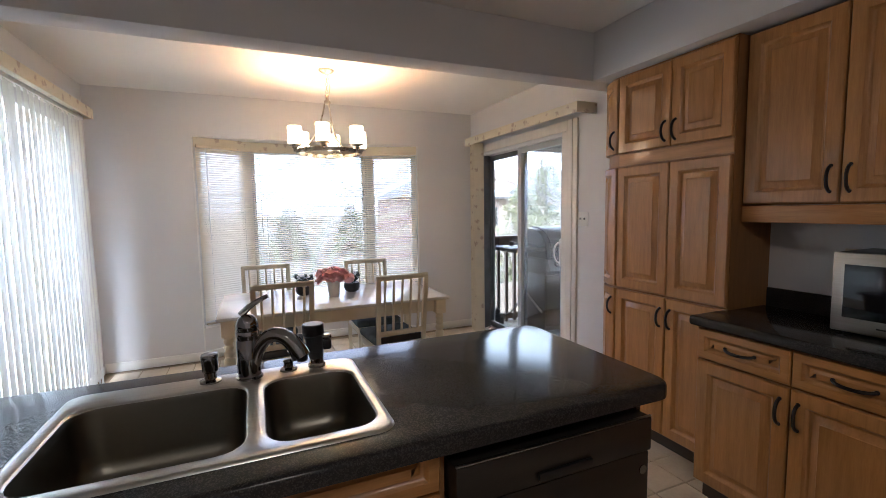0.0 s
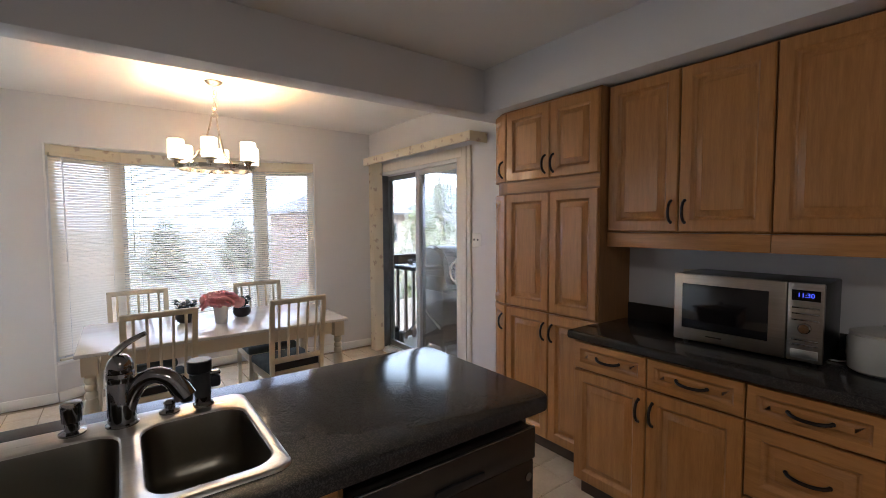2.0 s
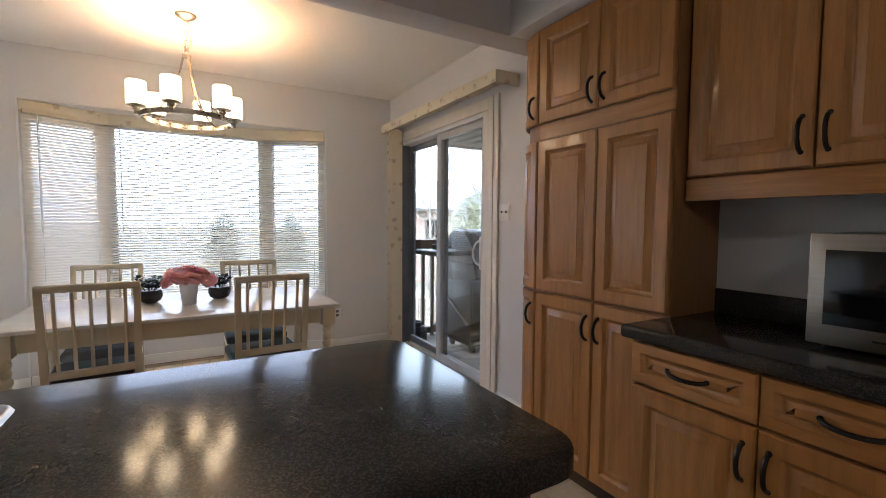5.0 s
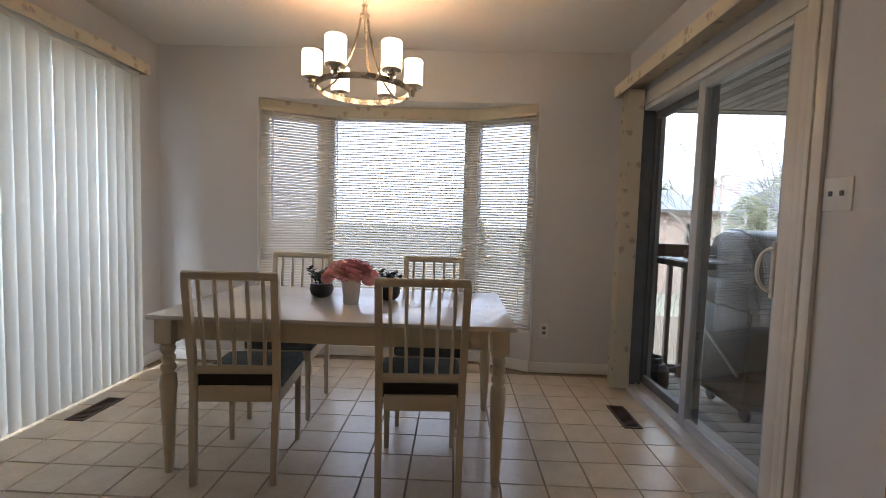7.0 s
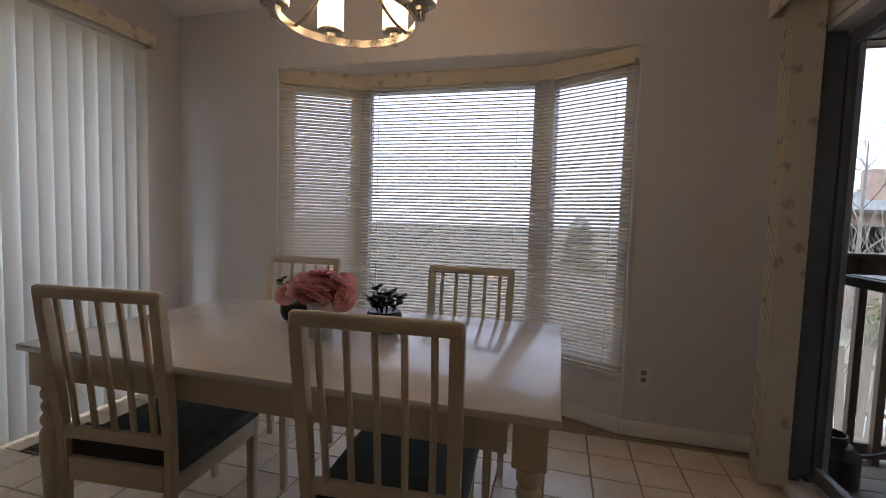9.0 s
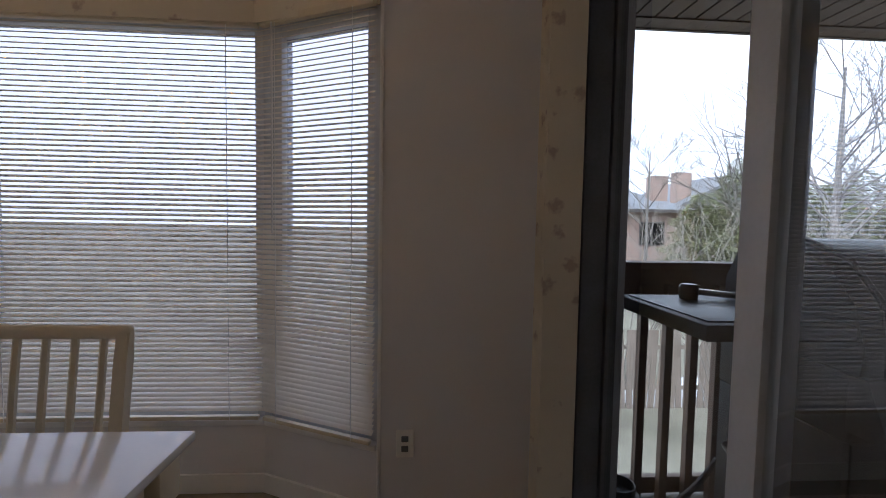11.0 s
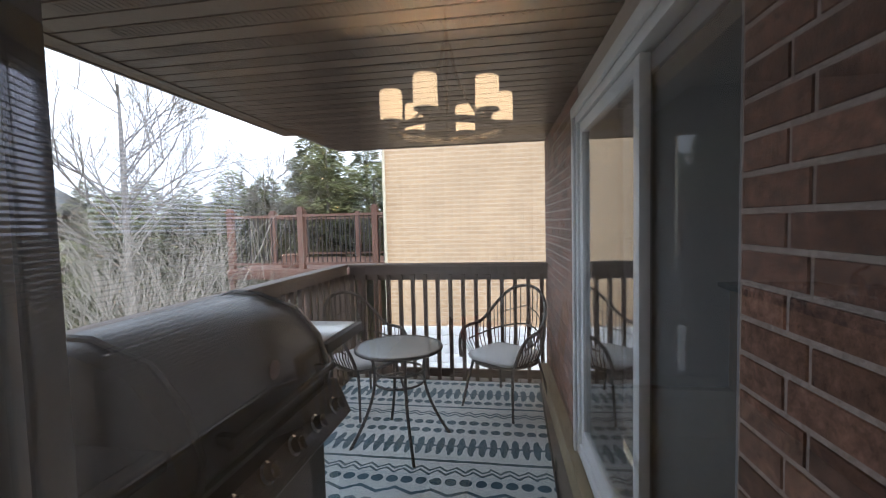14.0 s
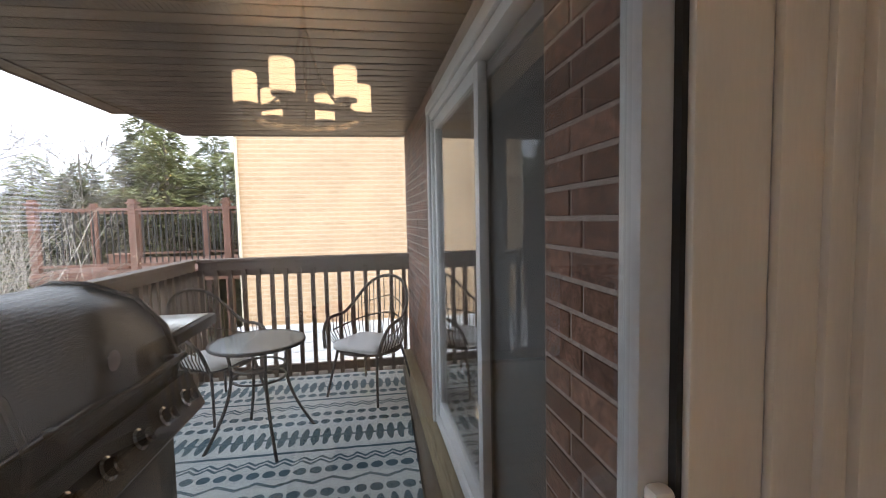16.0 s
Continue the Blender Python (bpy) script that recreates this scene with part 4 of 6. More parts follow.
for x, z in ((-0.21, 0.715), (0.18, 0.735)):
    part("drain", lathe(bmesh.new(), [(0.042, 0.0005), (0.042, 0.003), (0.034, 0.001), (0.01, 0.001)], (x, 1.66, z), 20), M_CHROME, sink)
part("rim_strip", boxes((0.12, 0.20, 1.866, 1.8695, 0.868, 0.874)), M_STEEL, sink)

fx, fy, fz = 0.012, 1.925, 0.914
tap = thing("faucet", "dark chrome single-lever kitchen faucet with a curved spout", "faucet", pose(fx, fy, fz))
part("body", lathe(bmesh.new(), [(0.040, 0), (0.040, 0.004), (0.0345, 0.008), (0.0345, 0.118), (0.033, 0.122), (0.033, 0.126), (0.0345, 0.13), (0.0345, 0.146), (0.033, 0.150)], seg=28), M_CHROME, tap)
part("dome", lathe(bmesh.new(), [(0.031, 0.1505), (0.0335, 0.155), (0.0325, 0.172), (0.027, 0.187), (0.018, 0.196), (0.013, 0.199)], seg=28), M_CHROME, tap)
sp = bmesh.new()
tube(sp, bez((0.012, -0.006, 0.035), (0.035, -0.03, 0.155), (0.10, -0.05, 0.165), (0.142, -0.066, 0.084), 18), 0.0205, 16, r_end=0.025)
part("spout", sp, M_CHROME, tap, smooth=60)
hd = bmesh.new()
tube(hd, [(0.126, -0.060, 0.112), (0.140, -0.066, 0.090), (0.152, -0.071, 0.066)], 0.0265, 16, r_end=0.029)
part("spray_head", hd, M_CHROME, tap, smooth=60)
part("aerator", lathe(bmesh.new(), [(0.016, 0.052), (0.018, 0.056), (0.018, 0.070), (0.012, 0.076)], (0.152, -0.071, 0), 18), M_BLACKP, tap)
part("head_button", boxes((0.096, 0.120, -0.064, -0.044, 0.141, 0.147), bevel=0.002), M_BLACKP, tap, "black button on the spout")
lev = bmesh.new()
tube(lev, bez((-0.016, 0.004, 0.197), (0.006, 0.0, 0.222), (0.02, -0.008, 0.236), (0.062, -0.018, 0.258), 12), 0.0125, 10, r_end=0.0075)
for vtx in lev.verts:
    vtx.co.z = 0.225 + (vtx.co.z - 0.225) * 0.92
part("lever", lev, M_CHROME, tap)
soap = thing("soap_dispenser", "short chrome soap dispenser on the sink rim", "soap dispenser", pose(-0.098, 1.935, fz))
part("base", lathe(bmesh.new(), [(0.031, 0), (0.031, 0.005), (0.017, 0.010), (0.016, 0.030)], seg=20), M_CHROME, soap)
part("pump", lathe(bmesh.new(), [(0.0175, 0.030), (0.022, 0.034), (0.0255, 0.078), (0.0235, 0.086), (0.013, 0.0875)], seg=20), M_CHROME, soap, "polished pump cap")
cap = thing("hole_cover", "small chrome cover cap on the sink rim", "sink fitting", pose(0.128, 1.938, fz))
part("cap", lathe(bmesh.new(), [(0.028, 0), (0.028, 0.005), (0.015, 0.01), (0.014, 0.024), (0.018, 0.03), (0.010, 0.036)], seg=18), M_CHROME, cap)
spray = thing("side_sprayer", "dark side sprayer with a black cap in its holder", "sprayer", pose(0.218, 1.938, fz))
part("holder", lathe(bmesh.new(), [(0.029, 0), (0.029, 0.006), (0.0225, 0.012), (0.0225, 0.035)], seg=18), M_CHROME, spray)
part("body", tube(bmesh.new(), [(0, 0, 0.03), (-0.003, -0.002, 0.06), (-0.008, -0.002, 0.105)], 0.0235, 16, r_end=0.030), mat("smoked_plastic", (0.05, 0.05, 0.05), 0.3, var=0.15, scale=20), spray)
part("trigger", boxes((0.018, 0.050, -0.014, 0.014, 0.052, 0.088), bevel=0.008), M_BLACKP, spray)
part("collar", boxes((0.016, 0.050, -0.015, 0.015, 0.090, 0.104), bevel=0.005), M_CHROME, spray, "pale chrome lip")
part("cap", lathe(bmesh.new(), [(0.031, 0.106), (0.035, 0.110), (0.035, 0.142), (0.032, 0.145)], (-0.008, -0.002, 0), 22), M_BLACKP, spray, "black ribbed cap")

# ---- dining table ----
tb = thing("dining_table", "white-topped dining table with cream turned legs", "table", pose(0.617, 4.03, 0))
TW, TD = 0.823, 0.462
part("tabletop", boxes((-TW, TW, -TD, TD, 0.728, 0.75), bevel=0.005), M_TOPWH, tb, "glossy white tabletop")
for s in (-1, 1):
    part("apron", boxes((-TW + 0.12, TW - 0.12, s * (TD - 0.052) - 0.011, s * (TD - 0.052) + 0.011, 0.635, 0.727)), M_CREAM, tb)
    part("apron", boxes((s * (TW - 0.062) - 0.011, s * (TW - 0.062) + 0.011, -TD + 0.11, TD - 0.11, 0.635, 0.727)), M_CREAM, tb)
leg = bmesh.new()
box(leg, -0.04, 0.04, -0.04, 0.04, 0.615, 0.727, 0.004)
lathe(leg, [(0.016, 0), (0.019, 0.01), (0.024, 0.12), (0.033, 0.33), (0.037, 0.42), (0.034, 0.46), (0.025, 0.475), (0.033, 0.49), (0.033, 0.505), (0.024, 0.52),
            (0.03, 0.535), (0.03, 0.548), (0.023, 0.56), (0.031, 0.575), (0.031, 0.59), (0.026, 0.60), (0.034, 0.614)], seg=20)
leg_me = mesh_of("leg", leg, M_CREAM)
for sx in (-1, 1):
    for sy in (-1, 1):
        part("leg", leg_me, None, tb, at=pose(sx * (TW - 0.066), sy * (TD - 0.058), 0))


# ---- dining chairs ----
def dining_chair():
    """Origin on the floor below the seat; the back is at -y."""
    c = thing("dining_chair", "cream painted slat-back dining chair with slate seat", "chair", None, "chairs round the table")
    bw = 0.2025

    def back_y(z):
        return -0.20 - 0.055 * max(0, (z - 0.45) / 0.5) ** 1.3 - 0.02 * max(0, (0.45 - z) / 0.45)
    for s in (-1, 1):
        bm = bmesh.new()
        zs = [0, 0.15, 0.3, 0.42, 0.5, 0.62, 0.75, 0.88, 0.945]
        prev = None
        for z in zs:
            w = 0.016 if z > 0.3 else 0.014 + 0.002 * z
            x = s * (bw - 0.016 - 0.012 * (1 - z / 0.95))
            ring = [bm.verts.new((x + dx * w, back_y(z) + dy * 0.014, z)) for dx, dy in ((-1, -1), (1, -1), (1, 1), (-1, 1))]
            if prev:
                loop_faces(bm, prev, ring)
            else:
                bm.faces.new(ring)
            prev = ring
        bm.faces.new(prev)
        bmesh.ops.bevel(bm, geom=[e for e in bm.edges if abs(e.verts[0].co.z - e.verts[1].co.z) > 0.02], offset=0.005, segments=2, affect="EDGES")
        part("back_leg", bm, M_CREAM, c)
        fl = bmesh.new()
        box(fl, s * 0.172 - 0.017, s * 0.172 + 0.017, 0.178, 0.212, 0, 0.42, 0.004)
        for vtx in fl.verts:
            if vtx.co.z < 0.05:
                vtx.co.x = s * 0.172 + (vtx.co.x - s * 0.172) * 0.7
                vtx.co.y = 0.195 + (vtx.co.y - 0.195) * 0.7
        part("front_leg", fl, M_CREAM, c)
    top = bmesh.new()
    box(top, -bw, bw, back_y(0.95) - 0.014, back_y(0.95) + 0.014, 0.925, 0.962, 0.010, 3)
    part("top_rail", top, M_CREAM, c)
    part("lower_rail", boxes((-bw + 0.03, bw - 0.03, back_y(0.52) - 0.01, back_y(0.52) + 0.01, 0.502, 0.54), bevel=0.004), M_CREAM, c)
    for k in range(5):
        x = -0.136 + k * 0.068
        part("back_slat", tube(bmesh.new(), [(x * 0.96, back_y(0.53), 0.53), (x * 0.98, back_y(0.68), 0.68), (x, back_y(0.8), 0.80), (x, back_y(0.93), 0.93)], 0.009, 6), M_CREAM, c)
    part("back_apron", boxes((-0.158, 0.158, -0.212, -0.19, 0.375, 0.445), bevel=0.004), M_CREAM, c)
    part("front_apron", boxes((-0.156, 0.156, 0.186, 0.206, 0.36, 0.42), bevel=0.004), M_CREAM, c)
    for s in (-1, 1):
        part("side_apron", boxes((s * 0.178 - 0.011, s * 0.178 + 0.011, -0.188, 0.18, 0.36, 0.42), bevel=0.004), M_CREAM, c)
    seat = bmesh.new()
    box(seat, -0.198, 0.198, -0.185, 0.222, 0.421, 0.478, 0.02, 3)
    for vtx in seat.verts:
        if vtx.co.z > 0.46:
            vtx.co.z += 0.014 * (1 - (vtx.co.x / 0.2) ** 2) * (1 - ((vtx.co.y - 0.02) / 0.21) ** 2)
    part("seat", seat, M_SEAT, c, "padded slate grey seat")
    part("seat_edge", boxes((-0.158, 0.158, -0.199, -0.1865, 0.446, 0.492), bevel=0.003), M_SEATD, c, "dark rear edge of the seat")
    return c


chair = dining_chair()
chair.matrix_basis = pose(0.185, 3.765, 0, 0, 0, 5)
tagged(chair, "cream painted slat-back dining chair turned slightly at the table")
copy_thing(chair, pose(1.015, 3.745, 0, 0, 0, 4))
copy_thing(chair, pose(0.14, 4.39, 0, 0, 0, 182))
copy_thing(chair, pose(1.025, 4.365, 0, 0, 0, 180))

# ---- flowers and pots ----
vase = thing("flower_vase", "white tapered vase holding pink silk flowers", "vase", pose(0.615, 3.985, 0.75))
part("vase", lathe(bmesh.new(), [(0.038, 0), (0.04, 0.004), (0.052, 0.125), (0.054, 0.13), (0.049, 0.13), (0.045, 0.11)], seg=28), M_VASE, vase)
rng = random.Random(4)


def blossom():
    bm = bmesh.new()
    for ring, (n, tilt, ln) in enumerate(((6, 15, 0.026), (9, 40, 0.038), (12, 65, 0.05), (13, 88, 0.056), (11, 105, 0.052))):
        for k in range(n):
            a = 2 * math.pi * (k + rng.random() * 0.5) / n
            m = Matrix.Rotation(a, 4, "Z") @ Matrix.Rotation(radians(tilt + rng.uniform(-9, 9)), 4, "X")
            w = ln * 0.42
            rows = []
            for j, (f, ww) in enumerate(((0, 0.25), (0.4, 0.9), (0.75, 1.0), (1.0, 0.55))):
                rows.append([bm.verts.new(m @ Vector((s * w * ww, -0.010 * f * f - 0.004 * (s * s) + rng.uniform(-0.002, 0.002), f * ln))) for s in (-1, 0, 1)])
            for p, q in zip(rows, rows[1:]):
                for i in range(2):
                    bm.faces.new((p[i], p[i + 1], q[i + 1], q[i]))
    return mesh_of("blossom", bm, M_PINK, 60)


bl = [blossom() for _ in range(2)]
for k, (x, y, z, s) in enumerate(((0, 0, 0.215, 1.0), (0.075, 0.0, 0.19, 0.95), (-0.08, 0.01, 0.185, 1.0), (0.03, -0.07, 0.17, 0.95), (-0.045, -0.065, 0.165, 0.9), (0.04, 0.07, 0.185, 0.95),
                                  (-0.035, 0.06, 0.19, 0.9), (0.11, -0.045, 0.15, 0.8), (-0.115, -0.03, 0.15, 0.8), (0.0, 0.02, 0.16, 1.0))):
    part("blossom", bl[k % 2], None, vase, "ruffled pink blossom", at=pose(x, y, z, -y * 420, x * 420, k * 40) @ Matrix.Scale(s * 1.05, 4))


def potted(m):
    p = thing("potted_succulent", "small succulent in a round charcoal pot on the table", "potted plant", m, "table succulents")
    part("pot", lathe(bmesh.new(), [(0.03, 0), (0.048, 0.012), (0.057, 0.035), (0.055, 0.058), (0.05, 0.066), (0.045, 0.064)], seg=26), M_POT, p)
    part("soil", lathe(bmesh.new(), [(0.045, 0.05), (0.02, 0.058), (0.002, 0.06)], seg=18), M_SOIL, p)
    for st in range(6):
        bm = bmesh.new()
        a = st * 1.05 + rng.random() * 0.4
        lean, hgt = rng.uniform(0.02, 0.06), rng.uniform(0.04, 0.085)
        tip = Vector((lean * math.cos(a), lean * math.sin(a), 0.055 + hgt))
        tube(bm, [(0.3 * tip.x, 0.3 * tip.y, 0.05), tip], 0.0035, 6, r_end=0.002)
        for k in range(12):
            f = 0.35 + 0.65 * k / 11
            c = Vector((tip.x * (0.3 + 0.7 * f), tip.y * (0.3 + 0.7 * f), 0.05 + (0.005 + hgt) * f))
            aa = k * 2.4
            d = Vector((math.cos(aa), math.sin(aa), 0.55)).normalized()
            s = d.cross(Vector((0, 0, 1))).normalized()
            ln = rng.uniform(0.026, 0.038)
            vs = [bm.verts.new(c + q) for q in (Vector((0, 0, 0)), d * ln * 0.55 + s * 0.014, d * ln, d * ln * 0.55 - s * 0.014, d * ln * 0.5 + Vector((0, 0, 0.005)))]
            for t3 in ((0, 1, 4), (1, 2, 4), (2, 3, 4), (3, 0, 4)):
                bm.faces.new([vs[q] for q in t3])
        part("stem", bm, M_SUCC, p, "dark leafy stem")


potted(pose(0.404, 4.16, 0.75) @ Matrix.Scale(1.18, 4))
potted(pose(0.79, 4.14, 0.75, 0, 0, 130) @ Matrix.Scale(1.18, 4))

# ---- chandelier ----
CX, CY, CZ = 0.637, 4.10, 1.883
ch = thing("chandelier", "brushed nickel ring chandelier with six lit opal shades", "chandelier", pose(CX, CY, 0))
ring = bmesh.new()
N, RR = 48, 0.25
loops4 = []
for r, z in ((RR - 0.005, CZ), (RR + 0.005, CZ), (RR + 0.005, CZ + 0.03), (RR - 0.005, CZ + 0.03)):
    loops4.append([ring.verts.new((r * math.cos(2 * math.pi * i / N), r * math.sin(2 * math.pi * i / N), z)) for i in range(N)])
for a, b in zip(loops4, loops4[1:] + loops4[:1]):
    loop_faces(ring, a, b)
part("ring", ring, M_NICKEL, ch)
for k in range(6):
    a = radians(12 + 60 * k)
    sx, sy = (RR + 0.02) * math.cos(a), (RR + 0.02) * math.sin(a)
    h = part("lamp_holder", lathe(bmesh.new(), [(0.012, CZ + 0.004), (0.014, CZ + 0.03), (0.022, CZ + 0.034), (0.024, CZ + 0.048), (0.05, CZ + 0.053), (0.052, CZ + 0.06), (0.04, CZ + 0.062)], (sx, sy, 0), 20), M_NICKEL, ch)
    part("shade", lathe(bmesh.new(), [(0.048, CZ + 0.0625), (0.052, CZ + 0.068), (0.052, CZ + 0.19), (0.049, CZ + 0.196), (0.046, CZ + 0.19), (0.046, CZ + 0.075)], (sx, sy, 0), 24), M_SHADE, h, "glowing opal glass shade")
    part("bulb", lathe(bmesh.new(), [(0.008, CZ + 0.063), (0.014, CZ + 0.09), (0.022, CZ + 0.115), (0.02, CZ + 0.135), (0.008, CZ + 0.146)], (sx, sy, 0), 12), M_BULB, h, "lit lamp bulb")
for k in range(3):
    a = radians(50 + 120 * k)
    c, s = math.cos(a), math.sin(a)
    part("arm", tube(bmesh.new(), bez((RR * c, RR * s, CZ + 0.02), (0.12 * c, 0.12 * s, CZ + 0.06), (0.05 * c, 0.05 * s, CZ + 0.22), (0.018 * c, 0.018 * s, CZ + 0.42), 14), 0.0065, 8), M_NICKEL, ch)
part("hub", lathe(bmesh.new(), [(0.008, CZ + 0.39), (0.026, CZ + 0.40), (0.026, CZ + 0.412), (0.014, CZ + 0.425), (0.012, CZ + 0.45), (0.018, CZ + 0.46), (0.006, CZ + 0.475)], seg=18), M_NICKEL, ch)
z, k = CZ + 0.47, 0
while z < CEIL - 0.03:
    bm = bmesh.new()
    tube(bm, [(0.009 * math.cos(t), 0, z + 0.018 + 0.018 * math.sin(t)) for t in [2 * math.pi * i / 12 for i in range(12)]], 0.002, 5, True)
    part("chain_link", bm, M_NICKEL, ch, at=pose(0, 0, 0, 0, 0, 90 * (k % 2)))
    z += 0.03
    k += 1
part("cord", tube(bmesh.new(), bez((0.012, 0, CZ + 0.46), (0.03, 0.01, CZ + 0.5), (0.02, 0, CZ + 0.56), (0.012, 0, CEIL - 0.02), 8), 0.0025, 5), M_CREAM, ch)
part("canopy", lathe(bmesh.new(), [(0.012, CEIL - 0.035), (0.04, CEIL - 0.025), (0.06, CEIL - 0.008), (0.062, CEIL - 0.001)], seg=24), M_NICKEL, ch)

# ---- kitchen fill lamp, unseen and added to brighten the room ----
kl = thing("ceiling_light", "unseen added fill light, round and flush with an opal dome", "ceiling light", pose(0.1, -0.4, CEIL))
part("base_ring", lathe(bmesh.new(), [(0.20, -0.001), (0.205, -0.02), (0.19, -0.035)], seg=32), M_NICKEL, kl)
part("dome", lathe(bmesh.new(), [(0.185, -0.036), (0.175, -0.07), (0.13, -0.10), (0.06, -0.118), (0.002, -0.122)], seg=32), glow("fill_light_dome", (1.0, 0.84, 0.66), 3.3), kl, "glowing opal dome of the added fill light")


# ---- deck outside ----
EY, RX, RY, SOF = 3.47, 6.50, 5.50, 2.22
deck = solid("deck_floor", boxes((XR + 0.162, 6.62, EY - 0.12, 5.60, DECK - 0.16, DECK - 0.03)), M_KICK, "weathered grey wooden deck", "deck")
y = EY - 0.135
while y < 5.56:
    part("plank", boxes((XR + 0.21, 6.60, y, y + 0.134, DECK - 0.03, DECK - 0.001), bevel=0.003), M_DECK, deck)
    y += 0.14
for xx in (2.9, 4.7, 6.45):
    for yy in (3.6, 5.45):
        solid("deck_post", boxes((xx - 0.07, xx + 0.07, yy - 0.07, yy + 0.07, -2.75, DECK - 0.161)), M_RAIL, "wooden post carrying the deck", "post", "")
rug = thing("outdoor_rug", "blue and grey patterned outdoor rug on the deck", "rug", pose(5.08, 4.50, DECK))
part("rug", boxes((-1.33, 1.33, -0.92, 0.92, 0.0, 0.006)), M_RUG, rug)
part("binding", boxes((-1.345, 1.345, -0.935, -0.9205, 0.0, 0.008), (-1.345, 1.345, 0.9205, 0.935, 0.0, 0.008)), M_IRON, rug)
ledge = thing("timber_ledge", "pale treated timber ledge along the brick wall", "ledge", pose(6.5, 3.50, 0, 0, 0, 2.1) @ pose(-6.5, -EY, 0), kind="structure")
part("board", boxes((XR + 0.35, 6.44, EY - 0.010, EY + 0.066, 0.085, 0.117), bevel=0.003), M_SILLW, ledge)
part("board", boxes((XR + 0.35, 6.44, EY + 0.03, EY + 0.058, DECK + 0.002, 0.083), bevel=0.003), M_SILLW, ledge)


def railing(name, along, a, b, fixed_c, tag):
    r = thing(name, tag, "railing")

    def bx(u0, u1, w0, w1, z0, z1, bevel=0.003):
        return boxes((u0, u1, w0, w1, z0, z1) if along == "x" else (w0, w1, u0, u1, z0, z1), bevel=bevel)
    part("top_rail", bx(a, b, fixed_c - 0.02, fixed_c + 0.02, 0.905, 1.035), M_RAIL, r)
    part("cap_rail", bx(a, b, fixed_c - 0.055, fixed_c + 0.055, 1.036, 1.066), M_RAIL, r)
    part("bottom_rail", bx(a, b, fixed_c - 0.018, fixed_c + 0.018, DECK + 0.02, DECK + 0.1), M_RAIL, r)
    me = mesh_of("baluster", boxes((-0.018, 0.018, -0.018, 0.018, DECK + 0.0, 0.96)), M_RAIL)
    u = a + 0.07
    while u < b:
        part("baluster", me, None, r, at=pose(u, fixed_c - 0.04, 0) if along == "x" else pose(fixed_c - 0.04, u, 0))
        u += 0.124
    return r


railing("deck_railing", "x", XR + 0.2, RX + 0.02, RY, "brown stained deck railing behind the barbecue")
railing("deck_railing", "y", EY + 0.004, RY - 0.06, RX, "brown stained deck railing at the deck's end")

# soffit: one mesh of narrow boards; the vent slots are separate black bars
bm = bmesh.new()
x, k = XR + 0.17, 0
while x < 6.6:
    box(bm, x, x + 0.088, EY - 0.10, 5.555, SOF, SOF + 0.02)
    box(bm, x + 0.088, x + 0.10, EY - 0.10, 5.555, SOF + 0.009, SOF + 0.02)
    if x < 5.72:
        box(bm, x, x + 0.097, 5.575, 5.67, SOF, SOF + 0.02)
        box(bm, x + 0.097, x + 0.10, 5.575, 5.67, SOF + 0.006, SOF + 0.02)
    x += 0.10
box(bm, XR + 0.17, 5.76, 5.555, 5.575, SOF - 0.006, SOF + 0.02)
box(bm, XR + 0.17, 5.76, 5.67, 5.69, SOF - 0.004, SOF + 0.16)
box(bm, 5.74, 5.76, 5.575, 5.67, SOF - 0.003, SOF + 0.16)
box(bm, 6.58, 6.62, EY, 5.385, SOF - 0.004, SOF + 0.16)
solid("ceiling_soffit", bm, M_SOFFIT, "brown ribbed metal soffit over the deck", "soffit", smooth=0)
# black bars below the boards imitate the shade inside vent slots
bm = bmesh.new()
x, k = XR + 0.17, 0
while x < 6.5:
    if k % 2 == 1:
        for yy in [3.6 + 0.024 * i for i in range(72)]:
            box(bm, x + 0.010, x + 0.080, yy, yy + 0.010, SOF - 0.0025, SOF - 0.0005)
    x, k = x + 0.10, k + 1
solid("soffit_vents", bm, M_BLACKP, "rows of black bars standing in for dark vent slots in the soffit", "vent", "stuff", smooth=0)
solid("roof_over_deck", boxes((XR + 0.16, 6.60, EY, 5.66, SOF + 0.03, SOF + 0.14)), M_ROOF, "roof above the deck", "roof")

# second patio door in the brick wall
solid("wall_outer_south", boxes((XR + 0.162, 3.18, EY - 0.25, EY - 0.012, -2.7, 3.2), (4.845, 6.60, EY - 0.25, EY - 0.012, -2.7, 3.2), (3.18, 4.845, EY - 0.25, EY - 0.012, 2.06, 3.2),
                                 (3.18, 4.845, EY - 0.25, EY - 0.012, -2.7, 0.118)), M_MORTAR, "mortar bed of the red brick house wall", "wall")
solid("wall_outer_east", boxes((XR + 0.162, XR + 0.22, DY1 + 0.12, YW + 0.2, -2.7, 3.2), (XR - 0.3, XR + 0.16, EY - 0.2, YW + 0.2, -2.7, -0.21)), M_MORTAR, "outer face of the dining room wall", "wall")
d2 = thing("door_2", "white framed sliding patio door in the brick wall", "door", kind="structure")
part("door_casing", boxes((3.185, 4.84, EY - 0.05, EY + 0.012, 1.98, 2.06), (4.77, 4.84, EY - 0.05, EY + 0.012, 0.12, 1.98), (3.185, 4.77, EY - 0.05, EY + 0.01, 0.12, 0.19), bevel=0.004), M_VINYL, d2)
part("head_trim", boxes((3.185, 4.855, EY + 0.0125, EY + 0.034, 2.02, 2.075), (4.815, 4.855, EY + 0.0125, EY + 0.03, 0.12, 2.019), bevel=0.006), M_VINYL, d2)
